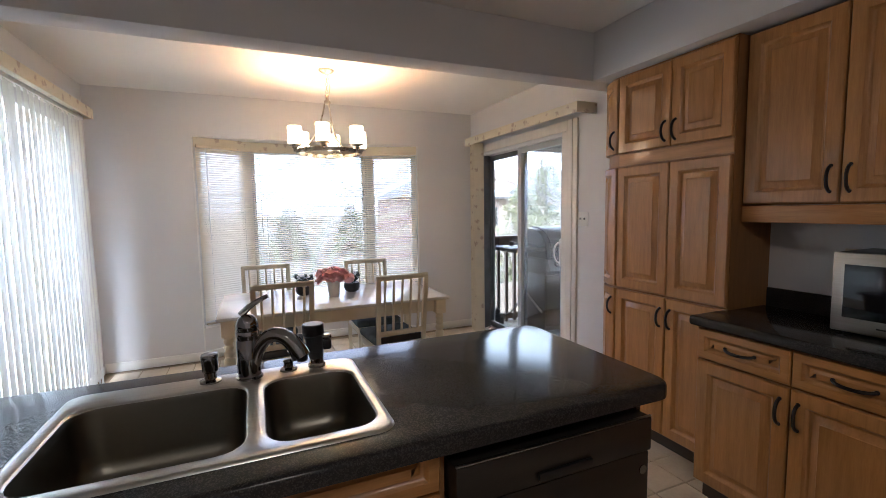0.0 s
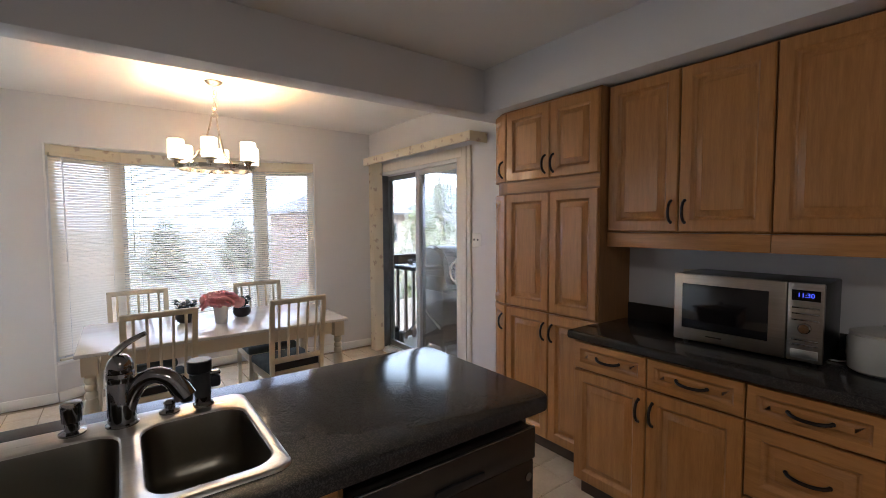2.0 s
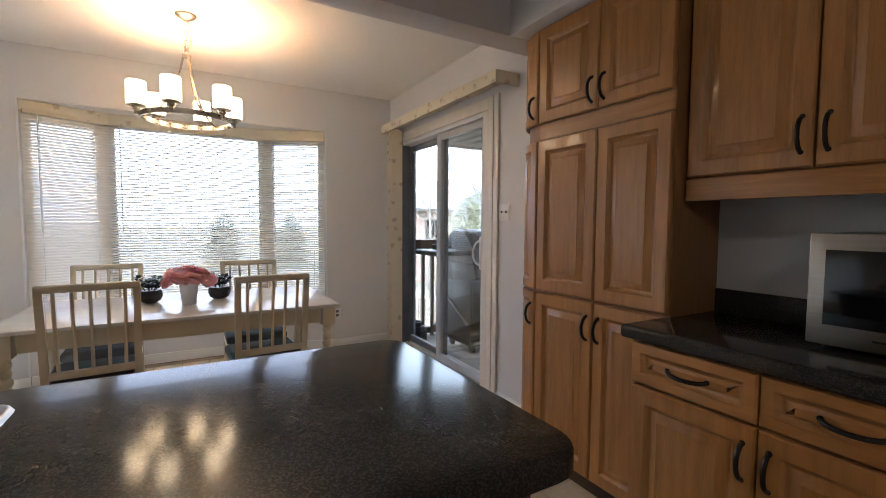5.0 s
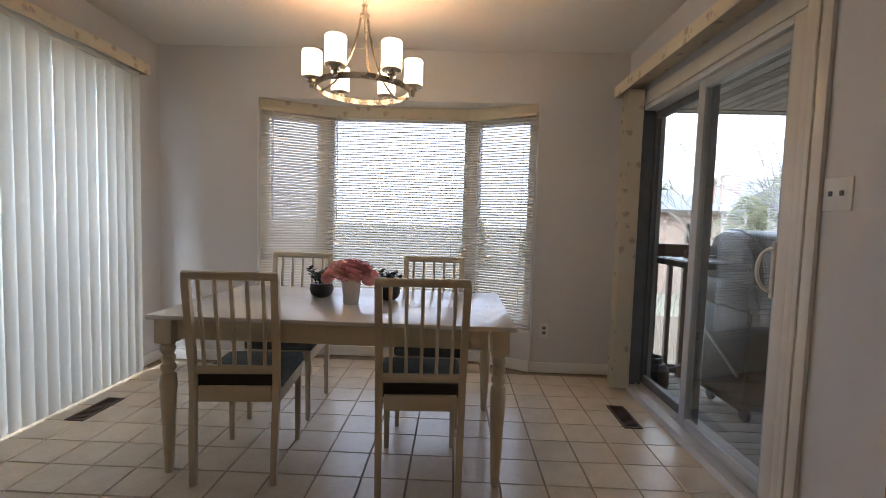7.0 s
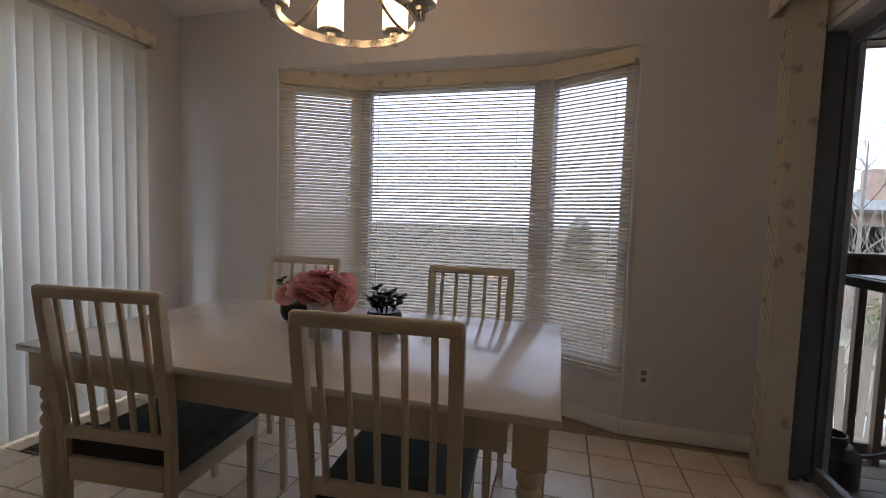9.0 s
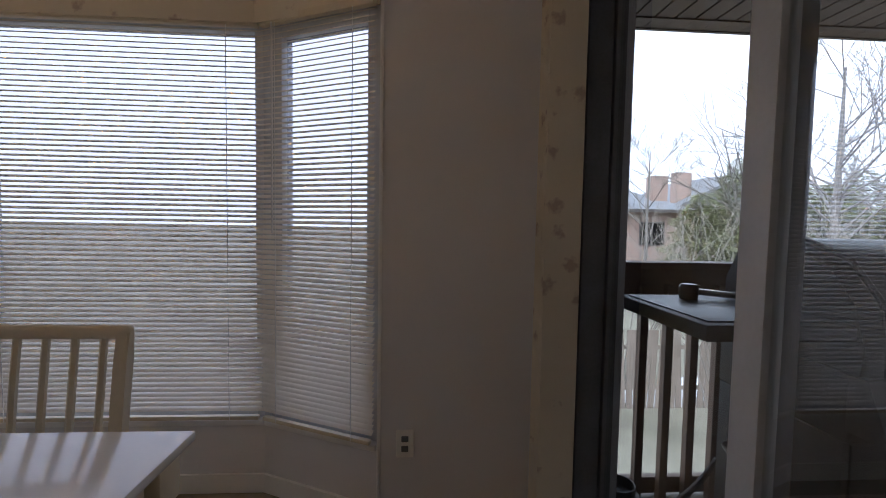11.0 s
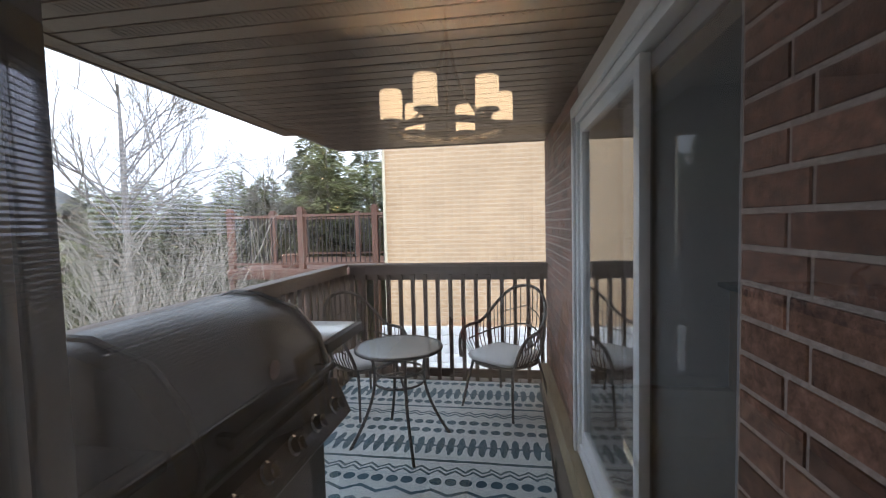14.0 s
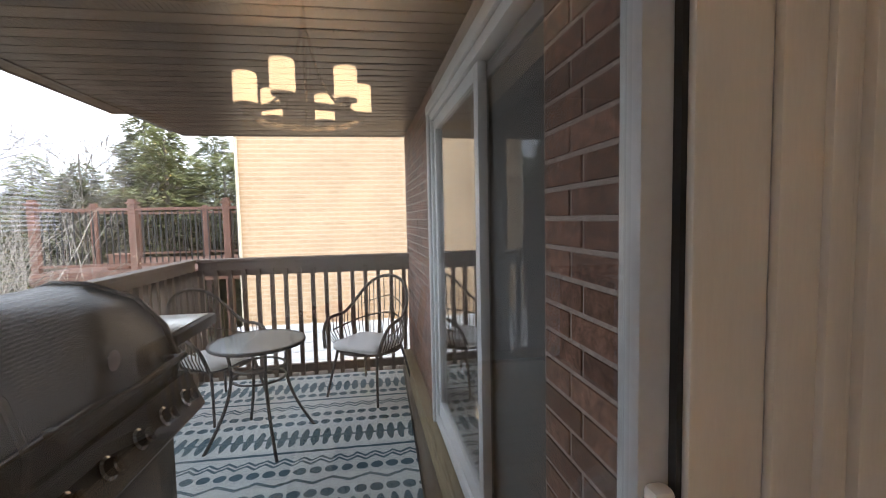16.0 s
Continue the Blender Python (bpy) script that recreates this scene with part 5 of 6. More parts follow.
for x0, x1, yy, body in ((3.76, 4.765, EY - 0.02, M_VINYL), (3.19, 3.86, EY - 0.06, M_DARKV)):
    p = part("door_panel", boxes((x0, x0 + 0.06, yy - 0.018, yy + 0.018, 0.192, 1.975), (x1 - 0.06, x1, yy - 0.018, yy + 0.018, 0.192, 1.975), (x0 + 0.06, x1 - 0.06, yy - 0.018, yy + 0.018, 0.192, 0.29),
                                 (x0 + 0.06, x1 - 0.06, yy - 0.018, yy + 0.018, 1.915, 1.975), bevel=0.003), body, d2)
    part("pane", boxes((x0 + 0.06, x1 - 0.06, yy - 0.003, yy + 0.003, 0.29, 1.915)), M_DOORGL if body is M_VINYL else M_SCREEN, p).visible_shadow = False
# the brick wall stands two degrees off the room's axis
SKEW = pose(6.5, 3.50, 0, 0, 0, 2.1) @ pose(-6.5, -EY, 0)
for ob in (d2, bpy.data.objects["wall_outer_south"]):
    ob.matrix_basis = SKEW
solid("wall_back_room", boxes((XR + 0.17, 6.4, 1.2, 1.4, 0, 2.5), (6.4, 6.5, 1.4, EY - 0.42, 0, 2.5), (XR + 0.17, 6.4, 1.4, EY - 0.42, -0.1, 0.0), (XR + 0.17, 6.4, 1.4, EY - 0.42, 2.45, 2.55)), M_WALL,
      "plain room behind the second patio door", "wall")

# ---- barbecue ----
GX, GY = 3.48, 4.80
bq = thing("barbecue", "black gas barbecue with a domed lid on the deck", "barbecue", pose(GX, GY, DECK))
HW, GD = 0.40, 0.25
lid = bmesh.new()
prof = [(-GD - 0.03, 0.93), (-GD - 0.04, 1.0), (-GD - 0.005, 1.12), (-GD + 0.08, 1.22), (-0.02, 1.275), (0.09, 1.28), (0.19, 1.24), (0.245, 1.14), (0.25, 0.93)]
ends = []
for x, s in ((-HW, 0.96), (-HW + 0.035, 1.0), (HW - 0.035, 1.0), (HW, 0.96)):
    ends.append([lid.verts.new((x, yy * s, 0.93 + (z - 0.93) * s)) for yy, z in prof])
for a, b in zip(ends, ends[1:]):
    for i in range(len(prof) - 1):
        lid.faces.new((a[i], a[i + 1], b[i + 1], b[i]))
lid.faces.new(ends[0])
lid.faces.new(ends[-1][::-1])
lid_ob = part("lid", lid, M_GRILL, bq, "domed charcoal enamel lid", smooth=45)
for s in (-1, 1):
    part("end_cap", tube(bmesh.new(), [(s * (HW - 0.06), yy * 1.012, 0.93 + (z - 0.93) * 1.012) for yy, z in prof], 0.009, 6), M_GRILLB, lid_ob)
part("lid_handle", tube(bmesh.new(), [(-0.30, -GD - 0.085, 1.02), (0.30, -GD - 0.085, 1.02)], 0.013, 10), M_IRON, lid_ob, "dark bar handle")
for s in (-0.27, 0.27):
    part("handle_bracket", boxes((s - 0.012, s + 0.012, -GD - 0.085, -GD - 0.03, 1.01, 1.03)), M_GRILLB, lid_ob)
part("badge", lathe(bmesh.new(), [(0.03, 0), (0.03, -0.004)], (0.0, -GD - 0.026, 1.10), 16, "y"), M_CHROME, lid_ob)
fb = bmesh.new()
box(fb, -HW, HW, -GD, GD, 0.74, 0.928, 0.01)
part("firebox", fb, M_GRILL, bq)
cp = bmesh.new()
pf = [(-GD - 0.105, 0.80), (-GD - 0.09, 0.78), (-GD + 0.001, 0.78), (-GD + 0.001, 0.926), (-GD - 0.05, 0.93)]
a = [cp.verts.new((-HW - 0.01, yy, z)) for yy, z in pf]
b = [cp.verts.new((HW + 0.01, yy, z)) for yy, z in pf]
loop_faces(cp, a, b)
cp.faces.new(a[::-1])
cp.faces.new(b)
panel = part("control_panel", cp, M_GRILL, bq)
for x in (-0.30, -0.15, 0.0, 0.15, 0.30):
    kb = part("knob", lathe(bmesh.new(), [(0.032, 0), (0.032, -0.006), (0.024, -0.01), (0.022, -0.034), (0.018, -0.038)], (0, 0, 0), 18, "y"), M_CHROME, panel, at=pose(x, -GD - 0.079, 0.864, -23))
    part("knob_grip", boxes((-0.005, 0.005, -0.048, -0.036, -0.021, 0.021), bevel=0.002), M_GRILLB, kb)
for s, x0, x1 in ((-1, -HW - 0.42, -HW - 0.012), (1, HW + 0.012, HW + 0.42)):
    sh = bmesh.new()
    box(sh, x0, x1, -GD - 0.02, GD - 0.03, 1.02, 1.065, 0.008)
    o = part("side_shelf", sh, M_GRILLB, bq)
    part("shelf_top", boxes((x0 + 0.025, x1 - 0.025, -GD + 0.01, GD - 0.06, 1.0655, 1.069), bevel=0.001), M_STEEL if s > 0 else M_GRILL, o)
part("gas_knob", lathe(bmesh.new(), [(0.028, 1.07), (0.03, 1.085), (0.03, 1.11), (0.024, 1.12)], (-HW - 0.23, 0.10, 0), 14), M_BLACKP, bq)
part("hand_bar", tube(bmesh.new(), [(-HW - 0.21, 0.10, 1.095), (-HW - 0.06, 0.06, 1.085)], 0.011, 8), M_STEEL, bq)
part("cart_door", boxes((-HW + 0.02, -0.004, -GD + 0.005, -GD + 0.025, 0.14, 0.735), bevel=0.004), M_GRILLB, bq)
part("cart_door", boxes((0.004, HW - 0.02, -GD + 0.005, -GD + 0.025, 0.14, 0.735), bevel=0.004), M_GRILLB, bq)
for s in (-1, 1):
    part("cart_side", boxes((s * (HW - 0.01) - 0.01, s * (HW - 0.01) + 0.01, -GD + 0.01, GD - 0.01, 0.08, 0.74), bevel=0.003), M_GRILLB, bq)
    part("side_bar", tube(bmesh.new(), [(s * (HW + 0.008), -GD + 0.05, 0.30), (s * (HW + 0.008), GD - 0.06, 0.52)], 0.012, 8), M_STEEL, bq, "pale diagonal bar")
    for yy in (-GD + 0.05, GD - 0.06):
        part("wheel", lathe(bmesh.new(), [(0.02, -0.016), (0.045, -0.014), (0.05, -0.008), (0.05, 0.008), (0.045, 0.014), (0.02, 0.016)], (s * (HW - 0.05), yy, 0.05), 16, "x"), M_BLACKP, bq)
part("cart_base", boxes((-HW, HW, -GD + 0.01, GD - 0.01, 0.09, 0.13), bevel=0.004), M_GRILLB, bq)
part("cart_back", boxes((-HW + 0.02, HW - 0.02, GD - 0.03, GD - 0.012, 0.14, 0.735)), M_GRILLB, bq)

hose = new("gas_hose", mesh_of("gas_hose", tube(bmesh.new(), bez((2.78, 5.18, DECK + 0.22), (2.86, 5.16, DECK + 0.10), (3.02, 5.12, DECK + 0.18), (3.10, 5.06, DECK + 0.42), 16), 0.012, 8), M_BLACKP))
tagged(hose, "black rubber gas hose behind the barbecue", "hose")
tank = thing("gas_bottle", "dark propane bottle standing behind the barbecue", "gas bottle", pose(2.78, 5.20, DECK))
part("bottle", lathe(bmesh.new(), [(0.10, 0.0), (0.125, 0.02), (0.125, 0.16), (0.09, 0.20), (0.02, 0.215)], seg=20), M_GRILLB, tank)
part("collar", lathe(bmesh.new(), [(0.07, 0.205), (0.07, 0.25), (0.064, 0.25), (0.064, 0.205)], seg=16, cap=False), M_GRILLB, tank)

# ---- bistro set ----
bt = thing("bistro_table", "round glass-topped bistro table with curved metal legs", "table", pose(5.20, 4.60, DECK))
part("glass_top", lathe(bmesh.new(), [(0.288, 0.676), (0.29, 0.684), (0.288, 0.686), (0.001, 0.686)], seg=40), M_FROST, bt, "rippled glass top")
ri = bmesh.new()
tube(ri, [(0.298 * math.cos(t), 0.298 * math.sin(t), 0.678) for t in [2 * math.pi * i / 40 for i in range(40)]], 0.0125, 8, True)
part("rim", ri, M_IRON, bt)
for k in range(4):
    a = radians(27 + 90 * k)
    c, s = math.cos(a), math.sin(a)
    part("leg", tube(bmesh.new(), bez((0.20 * c, 0.20 * s, 0.668), (0.16 * c, 0.16 * s, 0.50), (0.14 * c, 0.14 * s, 0.35), (0.36 * c, 0.36 * s, 0.0), 16), 0.011, 8), M_IRON, bt)
for z, r in ((0.52, 0.165), (0.44, 0.17)):
    hb = bmesh.new()
    tube(hb, [(r * math.cos(t), r * math.sin(t), z) for t in [2 * math.pi * i / 28 for i in range(28)]], 0.008, 6, True)
    part("hoop", hb, M_IRON, bt)


def bistro_chair():
    """Faces +y."""
    c = thing("bistro_chair", "brown wicker bistro armchair with a pale cushion", "chair", None, "wicker chairs on the deck")
    rim = bez((0.27, 0.24, 0.42), (0.33, 0.22, 0.66), (0.33, 0.12, 0.66), (0.31, -0.02, 0.66), 8)
    rim += bez((0.31, -0.02, 0.66), (0.29, -0.20, 0.68), (0.27, -0.34, 0.98), (0.0, -0.36, 0.98), 12)[1:]
    hoop = rim + [Vector((-p.x, p.y, p.z)) for p in rim[-2::-1]]
    part("hoop", tube(bmesh.new(), hoop, 0.014, 8), M_WICKER, c)
    seat = [(0.27 * math.cos(t) * (1.0 if math.sin(t) < 0 else 1.0), -0.02 + 0.26 * math.sin(t), 0.40) for t in [2 * math.pi * i / 28 for i in range(28)]]
    part("seat_ring", tube(bmesh.new(), seat, 0.013, 8, True), M_WICKER, c)
    low = bez((0.285, 0.12, 0.55), (0.30, -0.05, 0.56), (0.24, -0.30, 0.62), (0.0, -0.325, 0.64), 10)
    low = low + [Vector((-p.x, p.y, p.z)) for p in low[-2::-1]]
    part("mid_band", tube(bmesh.new(), low, 0.007, 6), M_WICKER, c)
    part("mid_band", tube(bmesh.new(), [Vector((p.x * 1.02, p.y * 1.04, p.z + 0.16 - 0.05 * abs(p.x) / 0.3)) for p in low[6:-6]], 0.005, 6), M_WICKER, c)
    hi = [Vector((p.x, p.y, p.z)) for p in hoop]
    for k in range(3, len(hi) - 3):
        p = hi[k]
        a = math.atan2(p.y + 0.02, p.x)
        q = Vector((0.27 * math.cos(a), -0.02 + 0.26 * math.sin(a), 0.40))
        q2 = (p + q) / 2 + Vector((0.03 * math.cos(a), 0.03 * math.sin(a), 0))
        part("wicker_stave", tube(bmesh.new(), [q, q2, p], 0.0045, 5), M_WICKER, c)
    for sx, sy in ((1, 1), (-1, 1), (1, -1), (-1, -1)):
        part("leg", tube(bmesh.new(), [(0.20 * sx, -0.02 + 0.18 * sy, 0.40), (0.23 * sx, -0.02 + 0.23 * sy, 0.2), (0.26 * sx, -0.02 + 0.27 * sy, 0.0)], 0.012, 8, r_end=0.010), M_IRON, c)
    part("seat_web", lathe(bmesh.new(), [(0.255, 0.395), (0.255, 0.403), (0.001, 0.398)], (0, -0.02, 0), 24), M_WICKER, c)
    cu = bmesh.new()
    rings = []
    for g, z in ((0.03, 0.404), (0.005, 0.418), (0.0, 0.44), (0.012, 0.462), (0.05, 0.475), (0.12, 0.482)):
        rings.append([cu.verts.new(p) for p in rrect(-0.245 + g, 0.245 - g, -0.24 + g, 0.23 - g, 0.09, z, 4)])
    for a, b in zip(rings, rings[1:]):
        loop_faces(cu, a, b)
    cu.faces.new(rings[-1])
    cu.faces.new(rings[0][::-1])
    cush = part("cushion", cu, M_CUSH, c, "pale grey box cushion", smooth=60)
    part("piping", tube(bmesh.new(), rrect(-0.246, 0.246, -0.241, 0.231, 0.09, 0.446, 4), 0.004, 5, True), M_CUSH, cush)
    return c


bc = bistro_chair()
bc.matrix_basis = pose(5.90, 3.89, DECK, 0, 0, 55) @ Matrix.Scale(0.99, 4)
bc2 = copy_thing(bc, pose(5.78, 5.05, DECK, 0, 0, 146) @ Matrix.Scale(0.97, 4))
tagged(bc2, "brown wicker bistro armchair in the deck's corner")

# ---- neighbourhood ----
GROUND = -2.72
solid("ground", boxes((-400, 400, -400, 400, GROUND - 0.3, GROUND)), M_LAWN, "patchy winter lawn", "ground")


def uv_box(bm, x0, x1, y0, y1, z0, z1):
    """A box whose faces carry metres as texture coordinates."""
    lay = bm.loops.layers.uv.verify()
    before = set(bm.faces)
    box(bm, x0, x1, y0, y1, z0, z1)
    for f in bm.faces:
        if f in before:
            continue
        n = f.normal
        f.normal_update()
        n = f.normal
        for lp in f.loops:
            c = lp.vert.co
            lp[lay].uv = (c.y, c.z) if abs(n.x) > 0.5 else ((c.x, c.z) if abs(n.y) > 0.5 else (c.x, c.y))
    return bm


nb = thing("neighbour_building", "windowless buff brick side wall of the next house", "building")
part("wall", uv_box(bmesh.new(), 10.5, 18.0, -4.0, 6.27, GROUND, 5.6), M_YELLOW, nb)
part("roof", boxes((10.1, 18.4, -4.4, 6.5, 5.6, 5.85)), M_ROOF, nb)
part("downspout", tube(bmesh.new(), [(10.46, 6.24, GROUND), (10.46, 6.24, 5.55)], 0.03, 8), M_CREAM, nb)
ws = thing("white_fence", "white painted board fence below the buff wall", "fence")
for k in range(9):
    part("board", boxes((9.6, 9.63, 2.4, 6.1, -1.72 + k * 0.158, -1.72 + k * 0.158 + 0.15), bevel=0.004), M_SNOW, ws)
for yy in (2.5, 3.7, 4.9, 6.0):
    part("post", boxes((9.635, 9.72, yy - 0.04, yy + 0.04, GROUND, -0.30)), M_TRIM, ws)

nd = thing("neighbour_deck", "raised red-brown deck with black balusters next door", "deck")
ZD = 0.42
part("platform", boxes((12.3, 16.5, 6.3, 10.95, ZD - 0.25, ZD), bevel=0.01), M_NDECK, nd)
post = mesh_of("post", boxes((-0.07, 0.07, -0.07, 0.07, GROUND, 1.84), (-0.10, 0.10, -0.10, 0.10, 1.84, 1.88), (-0.06, 0.06, -0.06, 0.06, 1.88, 1.95)), M_NDECK)
for x, yy in ((12.4, 10.85), (12.4, 8.95), (12.4, 7.06), (16.4, 10.85), (14.4, 10.85), (16.4, 8.95), (16.4, 7.06)):
    part("post", post, None, nd, at=pose(x, yy, 0))
for x in (12.4, 16.4):
    part("rail", boxes((x - 0.05, x + 0.05, 6.4, 10.85, 1.70, 1.76), (x - 0.03, x + 0.03, 6.4, 10.85, 0.52, 0.58)), M_NDECK, nd)
part("rail", boxes((12.4, 16.4, 10.80, 10.90, 1.70, 1.76)), M_NDECK, nd)
bar = mesh_of("baluster", boxes((-0.011, 0.011, -0.011, 0.011, 0.55, 1.71)), M_BLACKP)
for x in (12.4, 16.4):
    yy = 6.5
    while yy < 10.8:
        part("baluster", bar, None, nd, at=pose(x, yy, 0))
        yy += 0.12
pl = thing("planter", "terracotta planter box on the neighbouring deck", "planter", pose(12.9, 9.5, ZD))
part("box", boxes((-0.16, 0.16, -0.22, 0.22, 0, 0.30), bevel=0.02), mat("terracotta", (0.34, 0.17, 0.12), 0.8), pl)
part("rim", boxes((-0.18, 0.18, -0.24, 0.24, 0.30, 0.34), bevel=0.01), mat("terracotta_rim", (0.36, 0.19, 0.13), 0.8), pl)


def house(name, label, x0, x1, y0, y1, eave, ridge, wins, along="x", chimneys=()):
    h = thing(name, label, "house")
    part("wall", uv_box(bmesh.new(), x0, x1, y0, y1, GROUND, eave), M_FARBRK, h)
    bm = bmesh.new()
    o = 0.5
    if along == "x":
        ym = (y0 + y1) / 2
        hip = (ridge - eave) * 1.2
        a = [(x0 - o, y0 - o, eave), (x1 + o, y0 - o, eave), (x1 + o, y1 + o, eave), (x0 - o, y1 + o, eave)]
        r = [(x0 + hip, ym, ridge), (x1 - hip, ym, ridge)]
        f = [(0, 1, 5, 4), (1, 2, 5), (2, 3, 4, 5), (3, 0, 4), (3, 2, 1, 0)]
    else:
        xm = (x0 + x1) / 2
        a = [(x0 - o, y0 - o, eave), (x1 + o, y0 - o, eave), (x1 + o, y1 + o, eave), (x0 - o, y1 + o, eave)]
        r = [(xm, y0 - o, ridge), (xm, y1 + o, ridge)]
        f = [(0, 1, 4), (1, 2, 5, 4), (2, 3, 5), (3, 0, 4, 5), (3, 2, 1, 0)]
    vs = [bm.verts.new(p) for p in a + r]
    for q in f:
        bm.faces.new([vs[i] for i in q])
    roof = part("roof", bm, M_ROOF, h, smooth=0)
    part("eave_board", boxes((x0 - o, x1 + o, y0 - o - 0.05, y0 - o - 0.002, eave - 0.16, eave + 0.02)), M_FASCIA, h)
    for cx, cy, top in chimneys:
        part("chimney", uv_box(bmesh.new(), cx - 0.5, cx + 0.5, cy - 0.35, cy + 0.35, eave, top), M_FARBRK, roof)
    for wx, wz, ww, wh in wins:
        w = part("window", boxes((wx - ww / 2, wx + ww / 2, y0 - 0.05, y0 - 0.004, wz, wz + wh), bevel=0.01), M_FASCIA, h)
        n = 2 if ww > 0.9 else 1
        for k in range(n):
            a0 = wx - ww / 2 + 0.07 + k * (ww - 0.07) / n
            part("pane", boxes((a0, a0 + (ww - 0.07) / n - 0.07, y0 - 0.062, y0 - 0.051, wz + 0.07, wz + wh - 0.07)), M_DARKGL, w)
    return h


house("neighbour_house", "pink brick house with a grey hip roof behind the yard", 9.6, 17.4, 28.0, 36.0, 2.25, 3.75,
      ((12.2, 0.15, 1.7, 1.45), (15.5, 0.2, 1.5, 1.35)), "x", ((16.6, 29.6, 4.35),))
house("neighbour_house", "pink brick gabled house with a chimney farther off", 19.0, 27.0, 31.0, 40.0, 2.6, 4.9, ((20.6, 0.4, 1.2, 1.3), (23.5, 0.3, 1.5, 1.3)), "y", ((19.6, 32.0, 4.9),))
# unseen boards added outside to dim the lower half of the vertical blind
pf = thing("privacy_fence", "unseen plain wooden screen added to shade the west patio door", "fence")
for k in range(26):
    part("board", boxes((-2.22, -2.20, 1.6 + k * 0.16, 1.6 + k * 0.16 + 0.155, GROUND, 1.18)), M_FENCE, pf)
house("neighbour_house", "brick house with a low roof beyond the trees", 26.0, 34.0, 17.0, 26.0, 1.8, 3.6, ((28, 0.0, 1.4, 1.2), (31, 0.0, 1.4, 1.2)), "x")

wf = thing("wooden_fence", "weathered board fence along the back lawn", "fence")
pk = mesh_of("picket", boxes((-0.065, 0.065, -0.01, 0.01, 0, 1.75)), M_FENCE)
rng2 = random.Random(8)
for k in range(110):
    part("picket", pk, None, wf, at=pose(-2 + k * 0.16, 12.6, GROUND, rng2.uniform(-2, 2), rng2.uniform(-4, 4), 0))
part("rail", boxes((-2, 15.6, 12.62, 12.66, GROUND + 0.4, GROUND + 0.49), (-2, 15.6, 12.62, 12.66, GROUND + 1.3, GROUND + 1.39)), M_FENCE, wf)
bm = bmesh.new()
for cx, cy, r in ((7.5, 13.2, 1.0), (9.2, 13.6, 1.3), (5.0, 13.4, 0.7), (10.8, 13.3, 0.9)):
    bmesh.ops.create_icosphere(bm, subdivisions=3, radius=1.0, matrix=Matrix.Translation((cx, cy, GROUND)) @ Matrix.Diagonal((r, r * 0.6, 0.16, 1)))
for vtx in bm.verts:
    vtx.co += 0.07 * noise.noise_vector(vtx.co * 2.2)
solid("snow_patches", bm, M_SNOW, "melting snow heaped along the fence", "snow", "stuff")


# ---- trees ----
def limb(bm, p, d, length, r, depth, rn, spread=0.55, seg=5):
    pts, q, dd = [p.copy()], p.copy(), d.copy()
    steps = 4 if depth > 1 else 3
    for i in range(steps):
        dd = (dd + Vector((rn.uniform(-1, 1), rn.uniform(-1, 1), rn.uniform(-0.2, 0.7))) * 0.09).normalized()
        q = q + dd * length / steps
        pts.append(q.copy())
    tube(bm, pts, r, seg if depth > 1 else 3, r_end=r * 0.5)
    if depth == 0:
        return
    n = rn.randint(3, 4) + (1 if depth > 2 else 0)
    for k in range(n):
        f = rn.uniform(0.35, 1.0)
        i = min(len(pts) - 2, int(f * steps))
        base = pts[i].lerp(pts[i + 1], f * steps - i if f < 1 else 1.0)
        side = Vector((rn.uniform(-1, 1), rn.uniform(-1, 1), rn.uniform(-0.25, 0.7))).normalized()
        limb(bm, base, (dd * (1 - spread) + side * spread).normalized(), length * rn.uniform(0.5, 0.74), max(0.006, r * rn.uniform(0.42, 0.58)), depth - 1, rn, spread, seg)


def bare_tree(x, y, height, r, seed, name="bare_tree", label="leafless tree with spreading thin branches", limbs=13):
    rn = random.Random(seed)
    t = thing(name, label, "tree", pose(x, y, GROUND))
    bm = bmesh.new()
    tube(bm, [(0, 0, 0), (0.05, 0.02, height * 0.3), (0.02, -0.04, height * 0.65), (0.06, 0.0, height)], r, 8, r_end=r * 0.15)
    part("trunk", bm, M_BARK, t)
    bm = bmesh.new()
    for k in range(limbs):
        f = rn.uniform(0.28, 0.97)
        a = k * 2.4 + rn.uniform(-0.4, 0.4)
        d = Vector((math.cos(a), math.sin(a), rn.uniform(0.5, 1.1))).normalized()
        limb(bm, Vector((0.04, 0, height * f)), d, height * 0.42 * (1.15 - f * 0.75), r * 0.30 * (1.1 - f * 0.8), 3, rn, 0.45)
    part("crown", bm, M_BARK, t, "fine bare branches")
    return t


bare_tree(14.0, 15.5, 8.6, 0.19, 3, limbs=24)
bare_tree(17.5, 13.0, 6.4, 0.10, 11)
bare_tree(13.0, 24.0, 7.5, 0.13, 21)
bare_tree(20.0, 19.0, 7.0, 0.12, 31)


def shrub(x, y, h, seed):
    rn = random.Random(seed)
    t = thing("bare_shrub", "tangled leafless shrub with pale twigs", "shrub", pose(x, y, GROUND), "bare shrubs")
    bm = bmesh.new()
    for k in range(11):
        a = rn.uniform(0, 6.28)
        d = Vector((math.cos(a) * 0.35, math.sin(a) * 0.35, 1)).normalized()
        limb(bm, Vector((0.15 * math.cos(a), 0.15 * math.sin(a), 0)), d, h * rn.uniform(0.55, 0.9), 0.017, 2, rn, 0.4, 4)
    part("twigs", bm, M_TWIG, t)


